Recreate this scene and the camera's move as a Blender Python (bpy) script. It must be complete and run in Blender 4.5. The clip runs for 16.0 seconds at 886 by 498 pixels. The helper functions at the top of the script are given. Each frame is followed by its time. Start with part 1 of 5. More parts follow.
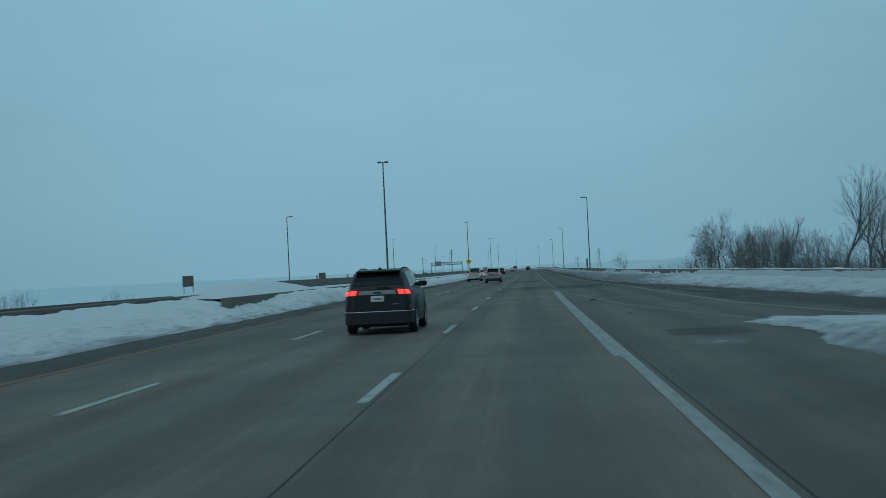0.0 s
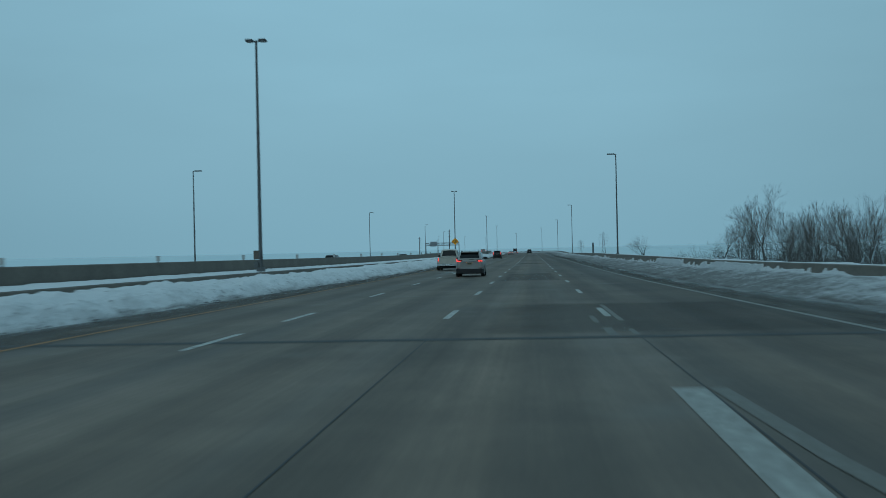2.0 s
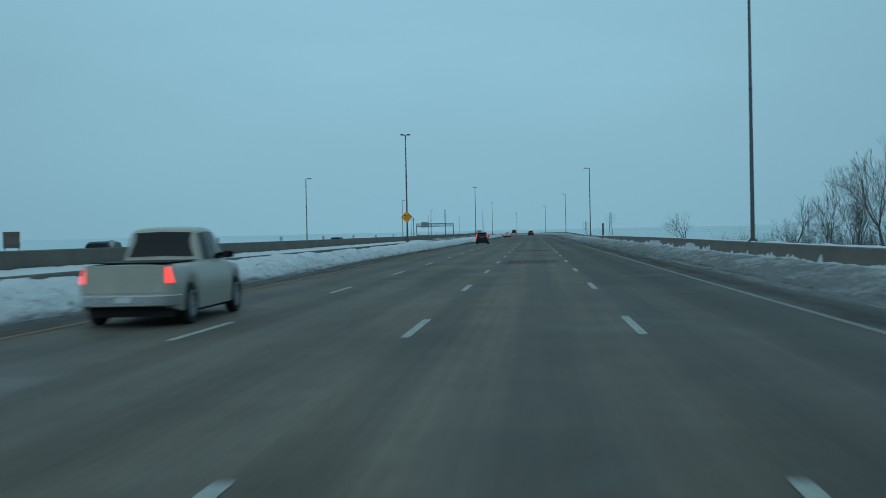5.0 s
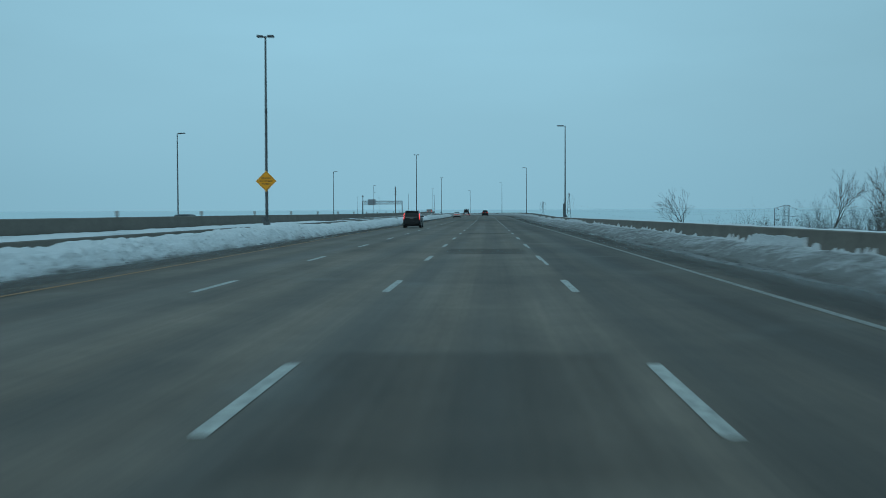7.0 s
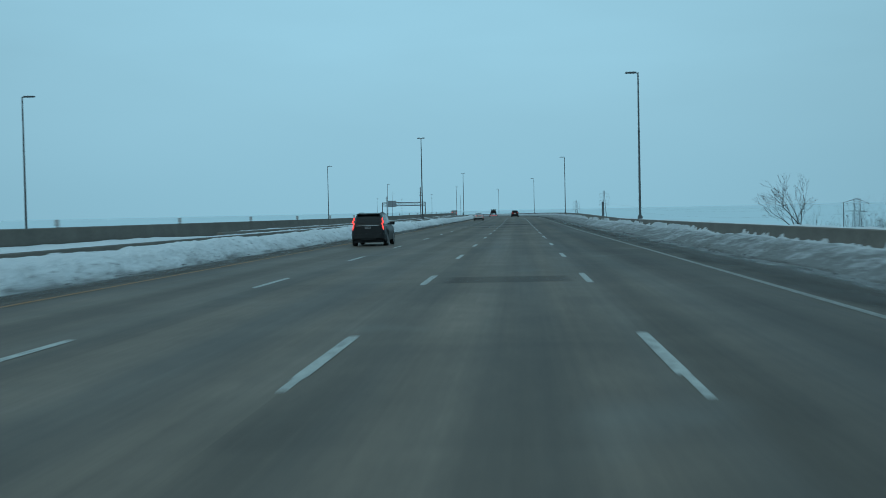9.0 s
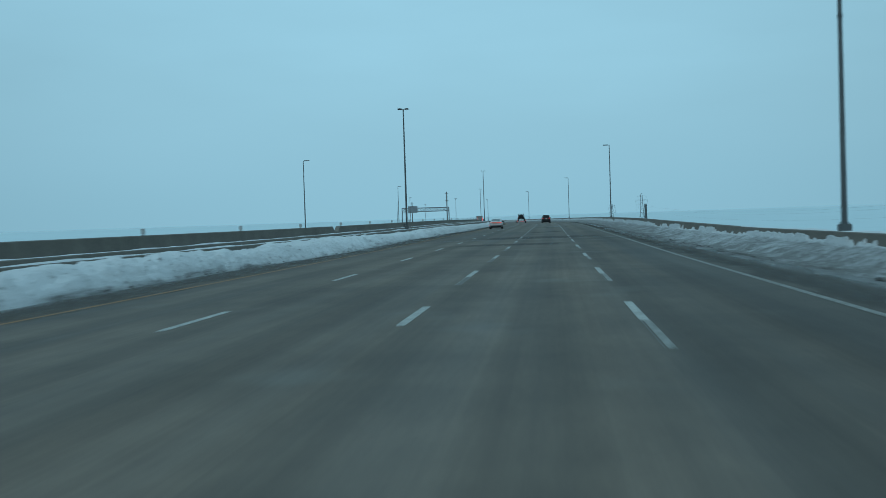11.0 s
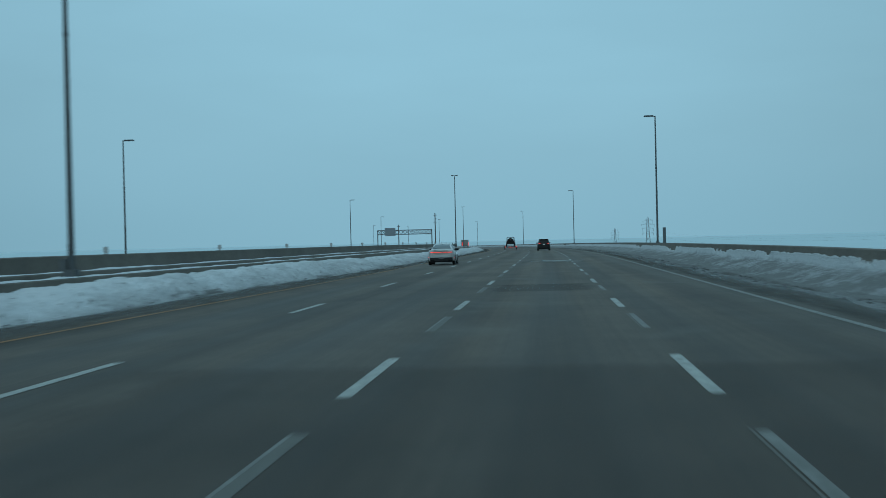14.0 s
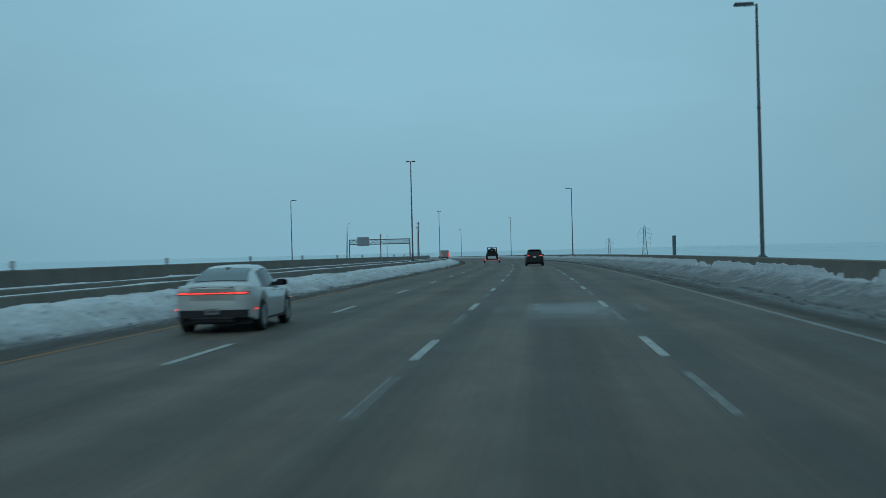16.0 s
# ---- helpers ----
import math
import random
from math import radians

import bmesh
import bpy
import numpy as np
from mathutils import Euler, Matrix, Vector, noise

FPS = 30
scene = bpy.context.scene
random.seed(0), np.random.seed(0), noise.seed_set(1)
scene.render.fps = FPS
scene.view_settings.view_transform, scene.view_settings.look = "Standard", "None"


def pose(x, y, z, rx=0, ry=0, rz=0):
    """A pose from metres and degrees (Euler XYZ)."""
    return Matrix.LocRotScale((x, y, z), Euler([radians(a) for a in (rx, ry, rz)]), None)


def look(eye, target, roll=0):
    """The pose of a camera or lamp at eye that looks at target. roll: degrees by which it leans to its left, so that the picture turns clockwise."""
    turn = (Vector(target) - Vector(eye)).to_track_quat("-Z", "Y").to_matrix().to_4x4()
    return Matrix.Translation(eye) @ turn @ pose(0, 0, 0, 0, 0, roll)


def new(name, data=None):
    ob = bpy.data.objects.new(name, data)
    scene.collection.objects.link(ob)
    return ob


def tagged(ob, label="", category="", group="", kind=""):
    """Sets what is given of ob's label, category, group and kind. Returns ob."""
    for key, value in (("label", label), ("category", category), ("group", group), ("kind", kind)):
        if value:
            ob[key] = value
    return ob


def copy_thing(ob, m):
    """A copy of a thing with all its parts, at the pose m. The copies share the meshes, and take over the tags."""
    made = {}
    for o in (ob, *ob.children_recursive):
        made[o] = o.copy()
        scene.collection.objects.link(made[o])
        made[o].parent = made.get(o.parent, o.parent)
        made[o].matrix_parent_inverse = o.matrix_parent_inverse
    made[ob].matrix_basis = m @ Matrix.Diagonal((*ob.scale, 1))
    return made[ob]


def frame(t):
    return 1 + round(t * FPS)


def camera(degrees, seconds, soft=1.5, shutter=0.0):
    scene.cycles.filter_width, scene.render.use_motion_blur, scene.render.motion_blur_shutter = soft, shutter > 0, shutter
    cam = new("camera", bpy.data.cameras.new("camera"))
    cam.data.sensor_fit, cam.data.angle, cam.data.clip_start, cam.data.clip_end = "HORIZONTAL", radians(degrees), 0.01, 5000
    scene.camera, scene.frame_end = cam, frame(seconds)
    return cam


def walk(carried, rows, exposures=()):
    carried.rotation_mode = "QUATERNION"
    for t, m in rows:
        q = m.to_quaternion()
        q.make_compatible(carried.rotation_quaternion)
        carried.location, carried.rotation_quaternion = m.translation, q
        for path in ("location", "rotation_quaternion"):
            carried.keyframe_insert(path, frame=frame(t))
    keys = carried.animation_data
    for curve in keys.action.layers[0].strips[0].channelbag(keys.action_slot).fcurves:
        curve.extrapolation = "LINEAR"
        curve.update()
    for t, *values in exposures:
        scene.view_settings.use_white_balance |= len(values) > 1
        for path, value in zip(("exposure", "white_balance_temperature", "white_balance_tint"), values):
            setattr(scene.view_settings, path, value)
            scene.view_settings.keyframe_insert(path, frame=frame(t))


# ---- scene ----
cam = camera(39.31, 16.0, soft=0.8, shutter=0.4)
walk(cam, [
    (0, look((0.215, 25.934, 1.552), (-2.887, 75.833, 2.271), -2.75)),
    (0.5, look((0.205, 40.207, 1.513), (-2.888, 90.108, 2.046), -2.80)),
    (1, look((0.231, 54.453, 1.494), (-2.893, 104.354, 1.747), -2.23)),
    (1.5, look((0.283, 68.739, 1.446), (-2.871, 118.639, 1.575), -1.88)),
    (2, look((0.406, 83.172, 1.404), (-2.774, 133.071, 1.349), -1.21)),
    (2.5, look((0.516, 97.605, 1.333), (-2.850, 147.490, 1.062), -0.83)),
    (3, look((0.635, 111.872, 1.298), (-2.876, 161.747, 0.953), -0.70)),
    (3.5, look((0.788, 125.952, 1.326), (-2.887, 175.814, 0.792), -1.50)),
    (4, look((0.879, 139.942, 1.283), (-2.946, 189.790, 0.577), -1.62)),
    (6.5, look((1.592, 210.661, 0.838), (-0.116, 260.623, -0.086), -0.21)),
    (7, look((1.648, 224.592, 0.809), (0.186, 274.542, -0.862), -0.20)),
    (7.5, look((1.727, 239.034, 0.758), (-0.431, 288.956, -1.019), 0.12)),
    (8, look((1.899, 253.605, 0.696), (-0.445, 303.525, -0.902), -0.10)),
    (8.5, look((2.067, 268.012, 0.649), (-0.453, 317.923, -0.960), -0.49)),
    (9, look((2.253, 282.327, 0.630), (-0.477, 332.227, -0.974), -1.19)),
    (11.5, look((2.910, 353.494, 0.369), (-1.438, 403.291, -0.775), -1.55)),
    (12, look((2.930, 367.379, 0.317), (-1.570, 417.168, -0.582), -1.06)),
    (12.5, look((2.953, 381.246, 0.278), (-1.632, 431.031, -0.377), -0.92)),
    (13, look((2.979, 395.034, 0.260), (-1.367, 444.842, -0.234), -0.84)),
    (13.5, look((3.027, 408.853, 0.159), (-1.047, 458.685, -0.231), -1.00)),
    (14, look((3.109, 422.872, 0.101), (-0.836, 472.715, -0.263), -1.33)),
    (14.5, look((3.163, 436.833, 0.079), (-0.698, 486.682, -0.321), -1.52)),
    (15, look((3.181, 450.678, 0.055), (-0.592, 500.534, -0.295), -1.71)),
    (15.5, look((3.201, 464.352, 0.034), (-0.483, 514.216, -0.077), -1.36)),
    (16, look((3.218, 477.918, 0.088), (-0.345, 527.790, 0.124), -1.41)),
], exposures=[(0, 0.0), (3, 0.0), (4, 0.08), (6.5, 0.25), (9, 0.38), (12, 0.38), (13, 0.3), (16, 0.1)])

# ---- world and light: dull overcast winter day ----
world = bpy.data.worlds.new("overcast_sky")
scene.world = world
world.use_nodes = True
wn, wl = world.node_tree.nodes, world.node_tree.links
wn.clear()
w_out = wn.new("ShaderNodeOutputWorld")
w_bg = wn.new("ShaderNodeBackground")
w_sky = wn.new("ShaderNodeTexSky")
w_sky.sky_type, w_sky.sun_disc = "NISHITA", False
w_sky.sun_elevation, w_sky.sun_rotation = radians(24), radians(200)
w_sky.air_density, w_sky.dust_density = 2.0, 4.0
w_co = wn.new("ShaderNodeTexCoord")
w_sep = wn.new("ShaderNodeSeparateXYZ")
w_ramp = wn.new("ShaderNodeValToRGB")
w_ramp.color_ramp.elements[0].position, w_ramp.color_ramp.elements[0].color = 0.0, (0.204, 0.402, 0.508, 1)
w_ramp.color_ramp.elements[1].position, w_ramp.color_ramp.elements[1].color = 0.40, (0.250, 0.480, 0.610, 1)
w_ramp.color_ramp.elements.new(0.18).color = (0.234, 0.462, 0.588, 1)
w_map = wn.new("ShaderNodeMapping")
w_map.inputs["Scale"].default_value = (2.2, 2.2, 9.0)
w_noise = wn.new("ShaderNodeTexNoise")
w_noise.inputs["Scale"].default_value, w_noise.inputs["Detail"].default_value = 1.3, 4.0
w_cr = wn.new("ShaderNodeMapRange")
w_cr.inputs["To Min"].default_value, w_cr.inputs["To Max"].default_value = 0.86, 1.12
w_mul = wn.new("ShaderNodeMixRGB")
w_mul.blend_type, w_mul.inputs[0].default_value = "MULTIPLY", 1.0
w_mix = wn.new("ShaderNodeMixRGB")
w_mix.inputs[0].default_value = 0.97
w_sc = wn.new("ShaderNodeMixRGB")
w_sc.blend_type, w_sc.inputs[0].default_value, w_sc.inputs[2].default_value = "MULTIPLY", 1.0, (0.1, 0.1, 0.1, 1)
wl.new(w_co.outputs["Generated"], w_sep.inputs[0])
wl.new(w_sep.outputs["Z"], w_ramp.inputs[0])
wl.new(w_co.outputs["Generated"], w_map.inputs[0])
wl.new(w_map.outputs[0], w_noise.inputs["Vector"])
wl.new(w_noise.outputs[0], w_cr.inputs[0])
# the cloud pattern fades out towards the hazy horizon, and the sky is palest ahead
w_haze = wn.new("ShaderNodeMapRange")
w_haze.inputs["From Min"].default_value, w_haze.inputs["From Max"].default_value = 0.01, 0.12
w_flat = wn.new("ShaderNodeMixRGB")
w_flat.inputs[1].default_value = (0.99, 0.99, 0.99, 1)
w_side = wn.new("ShaderNodeMath")
w_side.operation, w_side.inputs[1].default_value = "POWER", 2.0
w_off = wn.new("ShaderNodeMath")
w_off.operation, w_off.inputs[1].default_value = "ADD", 0.07
w_abs = wn.new("ShaderNodeMath")
w_abs.operation = "ABSOLUTE"
w_dim = wn.new("ShaderNodeMapRange")
w_dim.inputs["From Max"].default_value = 0.16
w_dim.inputs["To Min"].default_value, w_dim.inputs["To Max"].default_value = 1.02, 0.85
w_both = wn.new("ShaderNodeMixRGB")
w_both.blend_type, w_both.inputs[0].default_value = "MULTIPLY", 1.0
wl.new(w_sep.outputs["Z"], w_haze.inputs[0])
wl.new(w_haze.outputs[0], w_flat.inputs[0])
wl.new(w_cr.outputs[0], w_flat.inputs[2])
wl.new(w_sep.outputs["X"], w_off.inputs[0])
wl.new(w_off.outputs[0], w_abs.inputs[0])
wl.new(w_abs.outputs[0], w_side.inputs[0])
wl.new(w_side.outputs[0], w_dim.inputs[0])
wl.new(w_flat.outputs[0], w_both.inputs[1])
wl.new(w_dim.outputs[0], w_both.inputs[2])
wl.new(w_ramp.outputs[0], w_mul.inputs[1])
wl.new(w_both.outputs[0], w_mul.inputs[2])
wl.new(w_sky.outputs[0], w_sc.inputs[1])
wl.new(w_sc.outputs[0], w_mix.inputs[1])
wl.new(w_mul.outputs[0], w_mix.inputs[2])
wl.new(w_mix.outputs[0], w_bg.inputs[0])
w_bg.inputs[1].default_value = 1.0
wl.new(w_bg.outputs[0], w_out.inputs[0])
sun = new("sun", bpy.data.lights.new("sun", "SUN"))
sun.data.energy, sun.data.angle, sun.data.color = 0.5, radians(60), (0.69, 0.95, 1.0)
sun.matrix_world = look((0, 0, 60), (20, 60, 0))


# ---- materials ----
def mat(name, col, rough=0.6, metal=0.0, var=0.25, scale=3.0, fine=40.0, bump=0.0, emit=0.0, spec=0.4, coat=0.0):
    """A painted or plain surface: base colour varied at two scales, with fine relief."""
    m = bpy.data.materials.new(name)
    m.use_nodes = True
    n, l = m.node_tree.nodes, m.node_tree.links
    b = n["Principled BSDF"]
    b.inputs["Roughness"].default_value, b.inputs["Metallic"].default_value = rough, metal
    b.inputs["Specular IOR Level"].default_value = spec
    b.inputs["Coat Weight"].default_value = coat
    co = n.new("ShaderNodeTexCoord")
    n1, n2 = n.new("ShaderNodeTexNoise"), n.new("ShaderNodeTexNoise")
    n1.inputs["Scale"].default_value, n1.inputs["Detail"].default_value = scale, 5
    n2.inputs["Scale"].default_value, n2.inputs["Detail"].default_value = fine, 3
    l.new(co.outputs["Object"], n1.inputs["Vector"])
    l.new(co.outputs["Object"], n2.inputs["Vector"])
    add = n.new("ShaderNodeMath")
    add.operation = "ADD"
    l.new(n1.outputs[0], add.inputs[0])
    l.new(n2.outputs[0], add.inputs[1])
    mr = n.new("ShaderNodeMapRange")
    mr.inputs["From Min"].default_value, mr.inputs["From Max"].default_value = 0.6, 1.4
    mr.inputs["To Min"].default_value, mr.inputs["To Max"].default_value = 1 - var, 1 + var
    l.new(add.outputs[0], mr.inputs[0])
    mx = n.new("ShaderNodeMixRGB")
    mx.blend_type, mx.inputs[0].default_value, mx.inputs[1].default_value = "MULTIPLY", 1.0, (*col, 1)
    l.new(mr.outputs[0], mx.inputs[2])
    l.new(mx.outputs[0], b.inputs["Base Color"])
    if bump:
        bp = n.new("ShaderNodeBump")
        bp.inputs["Strength"].default_value, bp.inputs["Distance"].default_value = bump, 0.02
        l.new(add.outputs[0], bp.inputs["Height"])
        l.new(bp.outputs[0], b.inputs["Normal"])
    if emit:
        b.inputs["Emission Color"].default_value = (*col, 1)
        b.inputs["Emission Strength"].default_value = emit
    return m


def math_node(n, l, op, a, c=None):
    q = n.new("ShaderNodeMath")
    q.operation = op
    for i, v in enumerate((a, c)):
        if v is None:
            continue
        if isinstance(v, (int, float)):
            q.inputs[i].default_value = v
        else:
            l.new(v, q.inputs[i])
    return q.outputs[0]


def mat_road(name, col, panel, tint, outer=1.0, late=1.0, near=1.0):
    """Worn concrete paving; the UV map holds metres along and across the carriageway."""
    m = bpy.data.materials.new(name)
    m.use_nodes = True
    n, l = m.node_tree.nodes, m.node_tree.links
    b = n["Principled BSDF"]
    b.inputs["Specular IOR Level"].default_value = 0.30
    uv = n.new("ShaderNodeUVMap")
    sp = n.new("ShaderNodeSeparateXYZ")
    l.new(uv.outputs[0], sp.inputs[0])
    along, across = sp.outputs[0], sp.outputs[1]

    def noise_at(fa, fc, detail=4, off=0.0):
        cb = n.new("ShaderNodeCombineXYZ")
        l.new(math_node(n, l, "MULTIPLY", along, fa), cb.inputs[0])
        l.new(math_node(n, l, "MULTIPLY", across, fc), cb.inputs[1])
        cb.inputs[2].default_value = off
        t = n.new("ShaderNodeTexNoise")
        t.inputs["Scale"].default_value, t.inputs["Detail"].default_value = 1.0, detail
        l.new(cb.outputs[0], t.inputs["Vector"])
        return t.outputs[0]

    def ranged(v, a, c, lo, hi):
        q = n.new("ShaderNodeMapRange")
        q.inputs["From Min"].default_value, q.inputs["From Max"].default_value = a, c
        q.inputs["To Min"].default_value, q.inputs["To Max"].default_value = lo, hi
        l.new(v, q.inputs[0])
        return q.outputs[0]

    # one tone for each slab: cells of seven metres by one lane
    cb = n.new("ShaderNodeCombineXYZ")
    l.new(math_node(n, l, "FLOOR", math_node(n, l, "DIVIDE", along, 6.6)), cb.inputs[0])
    l.new(math_node(n, l, "FLOOR", math_node(n, l, "DIVIDE", math_node(n, l, "ADD", across, 1.83), 3.66)), cb.inputs[1])
    wn_ = n.new("ShaderNodeTexWhiteNoise")
    wn_.noise_dimensions = "3D"
    l.new(cb.outputs[0], wn_.inputs["Vector"])
    slab = ranged(wn_.outputs["Value"], 0.62, 0.95, 1.0, panel)
    # long drawn tracks of the wheels, and oil along the lane's middle
    tracks = ranged(noise_at(0.014, 0.75, 3), 0.3, 0.7, 0.84, 1.17)
    streaks = ranged(noise_at(0.035, 2.6, 4, 31.0), 0.3, 0.7, 0.91, 1.09)
    bands = ranged(noise_at(0.20, 0.10, 3, 43.0), 0.35, 0.65, 0.88, 1.10)
    stains = ranged(noise_at(0.10, 0.45, 7, 7.0), 0.35, 0.7, 1.12, 0.78)
    lane = math_node(n, l, "ADD", math_node(n, l, "DIVIDE", math_node(n, l, "ADD", across, 1.83), 3.66), 20.0)
    # across one lane: dark beside the line, polished wheel tracks, oil along the middle
    ramp = n.new("ShaderNodeValToRGB")
    e = ramp.color_ramp.elements
    e[0].position, e[0].color = 0.0, (0.52, 0.52, 0.52, 1)
    e[1].position, e[1].color = 1.0, (0.60, 0.60, 0.60, 1)
    for at_, tone in ((0.06, 0.30), (0.17, 0.33), (0.25, 0.66), (0.42, 0.70), (0.50, 0.36), (0.66, 0.32), (0.76, 0.62), (0.93, 0.66)):
        e.new(at_).color = (tone, tone, tone, 1)
    sway = math_node(n, l, "MULTIPLY", math_node(n, l, "SUBTRACT", noise_at(0.02, 0.2, 3, 57.0), 0.5), 0.12)
    l.new(math_node(n, l, "FRACT", math_node(n, l, "ADD", lane, sway)), ramp.inputs[0])
    lane_tone = ranged(ramp.outputs[0], 0.3, 0.7, 0.78, 1.12)
    cl = n.new("ShaderNodeCombineXYZ")
    l.new(math_node(n, l, "FLOOR", lane), cl.inputs[0])
    l.new(math_node(n, l, "FLOOR", math_node(n, l, "DIVIDE", along, 47.0)), cl.inputs[1])
    wl_ = n.new("ShaderNodeTexWhiteNoise")
    l.new(cl.outputs[0], wl_.inputs["Vector"])
    oil = math_node(n, l, "MULTIPLY", lane_tone, ranged(wl_.outputs["Value"], 0.0, 1.0, 0.94, 1.07))
    blots = ranged(noise_at(0.55, 0.9, 5, 71.0), 0.32, 0.68, 0.90, 1.10)
    scuffs = ranged(noise_at(1.7, 3.2, 4, 83.0), 0.35, 0.65, 0.95, 1.05)
    grain = ranged(noise_at(9.0, 14.0, 4, 3.0), 0.3, 0.7, 0.90, 1.10)
    hairs = ranged(noise_at(0.09, 9.0, 4, 97.0), 0.3, 0.7, 0.92, 1.08)
    v = slab
    # left lanes a tenth darker: lens falloff put into the colour
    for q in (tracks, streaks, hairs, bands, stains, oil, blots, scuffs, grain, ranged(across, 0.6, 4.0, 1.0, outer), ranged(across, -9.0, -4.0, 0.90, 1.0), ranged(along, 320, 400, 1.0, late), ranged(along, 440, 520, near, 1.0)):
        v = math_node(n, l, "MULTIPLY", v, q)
    mx = n.new("ShaderNodeMixRGB")
    mx.blend_type, mx.inputs[0].default_value, mx.inputs[1].default_value = "MULTIPLY", 1.0, (*col, 1)
    l.new(v, mx.inputs[2])
    # dried road salt in blown patches
    salt = n.new("ShaderNodeMixRGB")
    salt.inputs[2].default_value = (*tint, 1)
    l.new(ranged(noise_at(0.22, 0.35, 5, 19.0), 0.60, 0.80, 0.0, 0.30), salt.inputs[0])
    l.new(mx.outputs[0], salt.inputs[1])
    l.new(salt.outputs[0], b.inputs["Base Color"])
    l.new(ranged(tracks, 0.8, 1.2, 0.62, 0.85), b.inputs["Roughness"])
    bp = n.new("ShaderNodeBump")
    bp.inputs["Strength"].default_value, bp.inputs["Distance"].default_value = 0.25, 0.004
    l.new(noise_at(25.0, 60.0, 3, 1.0), bp.inputs["Height"])
    l.new(bp.outputs[0], b.inputs["Normal"])
    return m


def mat_snow(name, clean, grit, low, hole_shade, slope, along, stretch=0.5, slant=0.0, crust=1.5):
    """Ploughed snow; the UV map holds metres along the road and the share of the way up the bank."""
    m = bpy.data.materials.new(name)
    m.use_nodes = True
    n, l = m.node_tree.nodes, m.node_tree.links
    b = n["Principled BSDF"]
    b.inputs["Roughness"].default_value = 0.8
    b.inputs["Specular IOR Level"].default_value = 0.2
    co, uv, sp = n.new("ShaderNodeTexCoord"), n.new("ShaderNodeUVMap"), n.new("ShaderNodeSeparateXYZ")
    l.new(uv.outputs[0], sp.inputs[0])

    def cloud(scale, detail, squash=1.0):
        mp, t = n.new("ShaderNodeMapping"), n.new("ShaderNodeTexNoise")
        mp.inputs["Scale"].default_value = (scale, scale * squash, scale * 1.5)
        t.inputs["Scale"].default_value, t.inputs["Detail"].default_value, t.inputs["Roughness"].default_value = 1.0, detail, 0.62
        l.new(co.outputs["Object"], mp.inputs[0])
        l.new(mp.outputs[0], t.inputs["Vector"])
        return t.outputs[0]

    def ranged(v, a, c, lo, hi):
        q = n.new("ShaderNodeMapRange")
        q.inputs["From Min"].default_value, q.inputs["From Max"].default_value = a, c
        q.inputs["To Min"].default_value, q.inputs["To Max"].default_value = lo, hi
        l.new(v, q.inputs[0])
        return q.outputs[0]

    def layer(under, colour, share):
        mx = n.new("ShaderNodeMixRGB")
        mx.inputs[2].default_value = (*colour, 1)
        if isinstance(under, tuple):
            mx.inputs[1].default_value = (*under, 1)
        else:
            l.new(under, mx.inputs[1])
        l.new(share, mx.inputs[0])
        return mx.outputs[0]

    broad, lumps, fine, long_ = cloud(0.9, 6, 0.35), cloud(4.2, 6, stretch), cloud(20.0, 4), cloud(2.2, 5, 0.12)
    up = sp.outputs[1]
    # grey old snow in clouds, thicker towards the road
    lean = math_node(n, l, "MULTIPLY", math_node(n, l, "SUBTRACT", 0.5, up), low)
    f = math_node(n, l, "ADD", math_node(n, l, "ADD", broad, math_node(n, l, "MULTIPLY", lumps, 0.6)), lean)
    f = math_node(n, l, "ADD", f, ranged(up, 0.80, 0.90, slope, -slope))
    # how grimy the snow is along the road: (from, to, change)
    for s0, s1, change in along:
        f = math_node(n, l, "ADD", f, ranged(sp.outputs[0], s0, s1, 0.0, change))
    if slant:
        # streaks thrown forwards and up by the plough
        cb, t = n.new("ShaderNodeCombineXYZ"), n.new("ShaderNodeTexNoise")
        l.new(math_node(n, l, "SUBTRACT", math_node(n, l, "MULTIPLY", sp.outputs[0], 1.5), math_node(n, l, "MULTIPLY", up, 3.2)), cb.inputs[0])
        l.new(math_node(n, l, "ADD", math_node(n, l, "MULTIPLY", sp.outputs[0], 0.25), math_node(n, l, "MULTIPLY", up, 0.9)), cb.inputs[1])
        t.inputs["Scale"].default_value, t.inputs["Detail"].default_value, t.inputs["Roughness"].default_value = 1.0, 6, 0.66
        l.new(cb.outputs[0], t.inputs["Vector"])
        f = math_node(n, l, "ADD", f, math_node(n, l, "MULTIPLY", math_node(n, l, "SUBTRACT", t.outputs[0], 0.5), slant))
    col = layer(clean, grit, ranged(f, 0.58, 1.12, 0.0, 0.95))
    # crust of grit drawn out along the foot
    g = math_node(n, l, "SUBTRACT", math_node(n, l, "ADD", long_, math_node(n, l, "MULTIPLY", fine, 0.25)), math_node(n, l, "MULTIPLY", up, crust))
    col = layer(col, (0.075, 0.066, 0.056), ranged(g, 0.46, 0.70, 0.0, 0.85))
    # shade between the lumps, put into the colour as dark spots
    col = layer(col, (0.09, 0.085, 0.08), ranged(math_node(n, l, "ADD", lumps, math_node(n, l, "MULTIPLY", lean, 0.15)), hole_shade, hole_shade + 0.13, 0.0, 0.75))
    l.new(col, b.inputs["Base Color"])
    bp = n.new("ShaderNodeBump")
    bp.inputs["Strength"].default_value, bp.inputs["Distance"].default_value = 1.0, 0.10
    l.new(math_node(n, l, "ADD", lumps, math_node(n, l, "MULTIPLY", fine, 0.35)), bp.inputs["Height"])
    l.new(bp.outputs[0], b.inputs["Normal"])
    return m


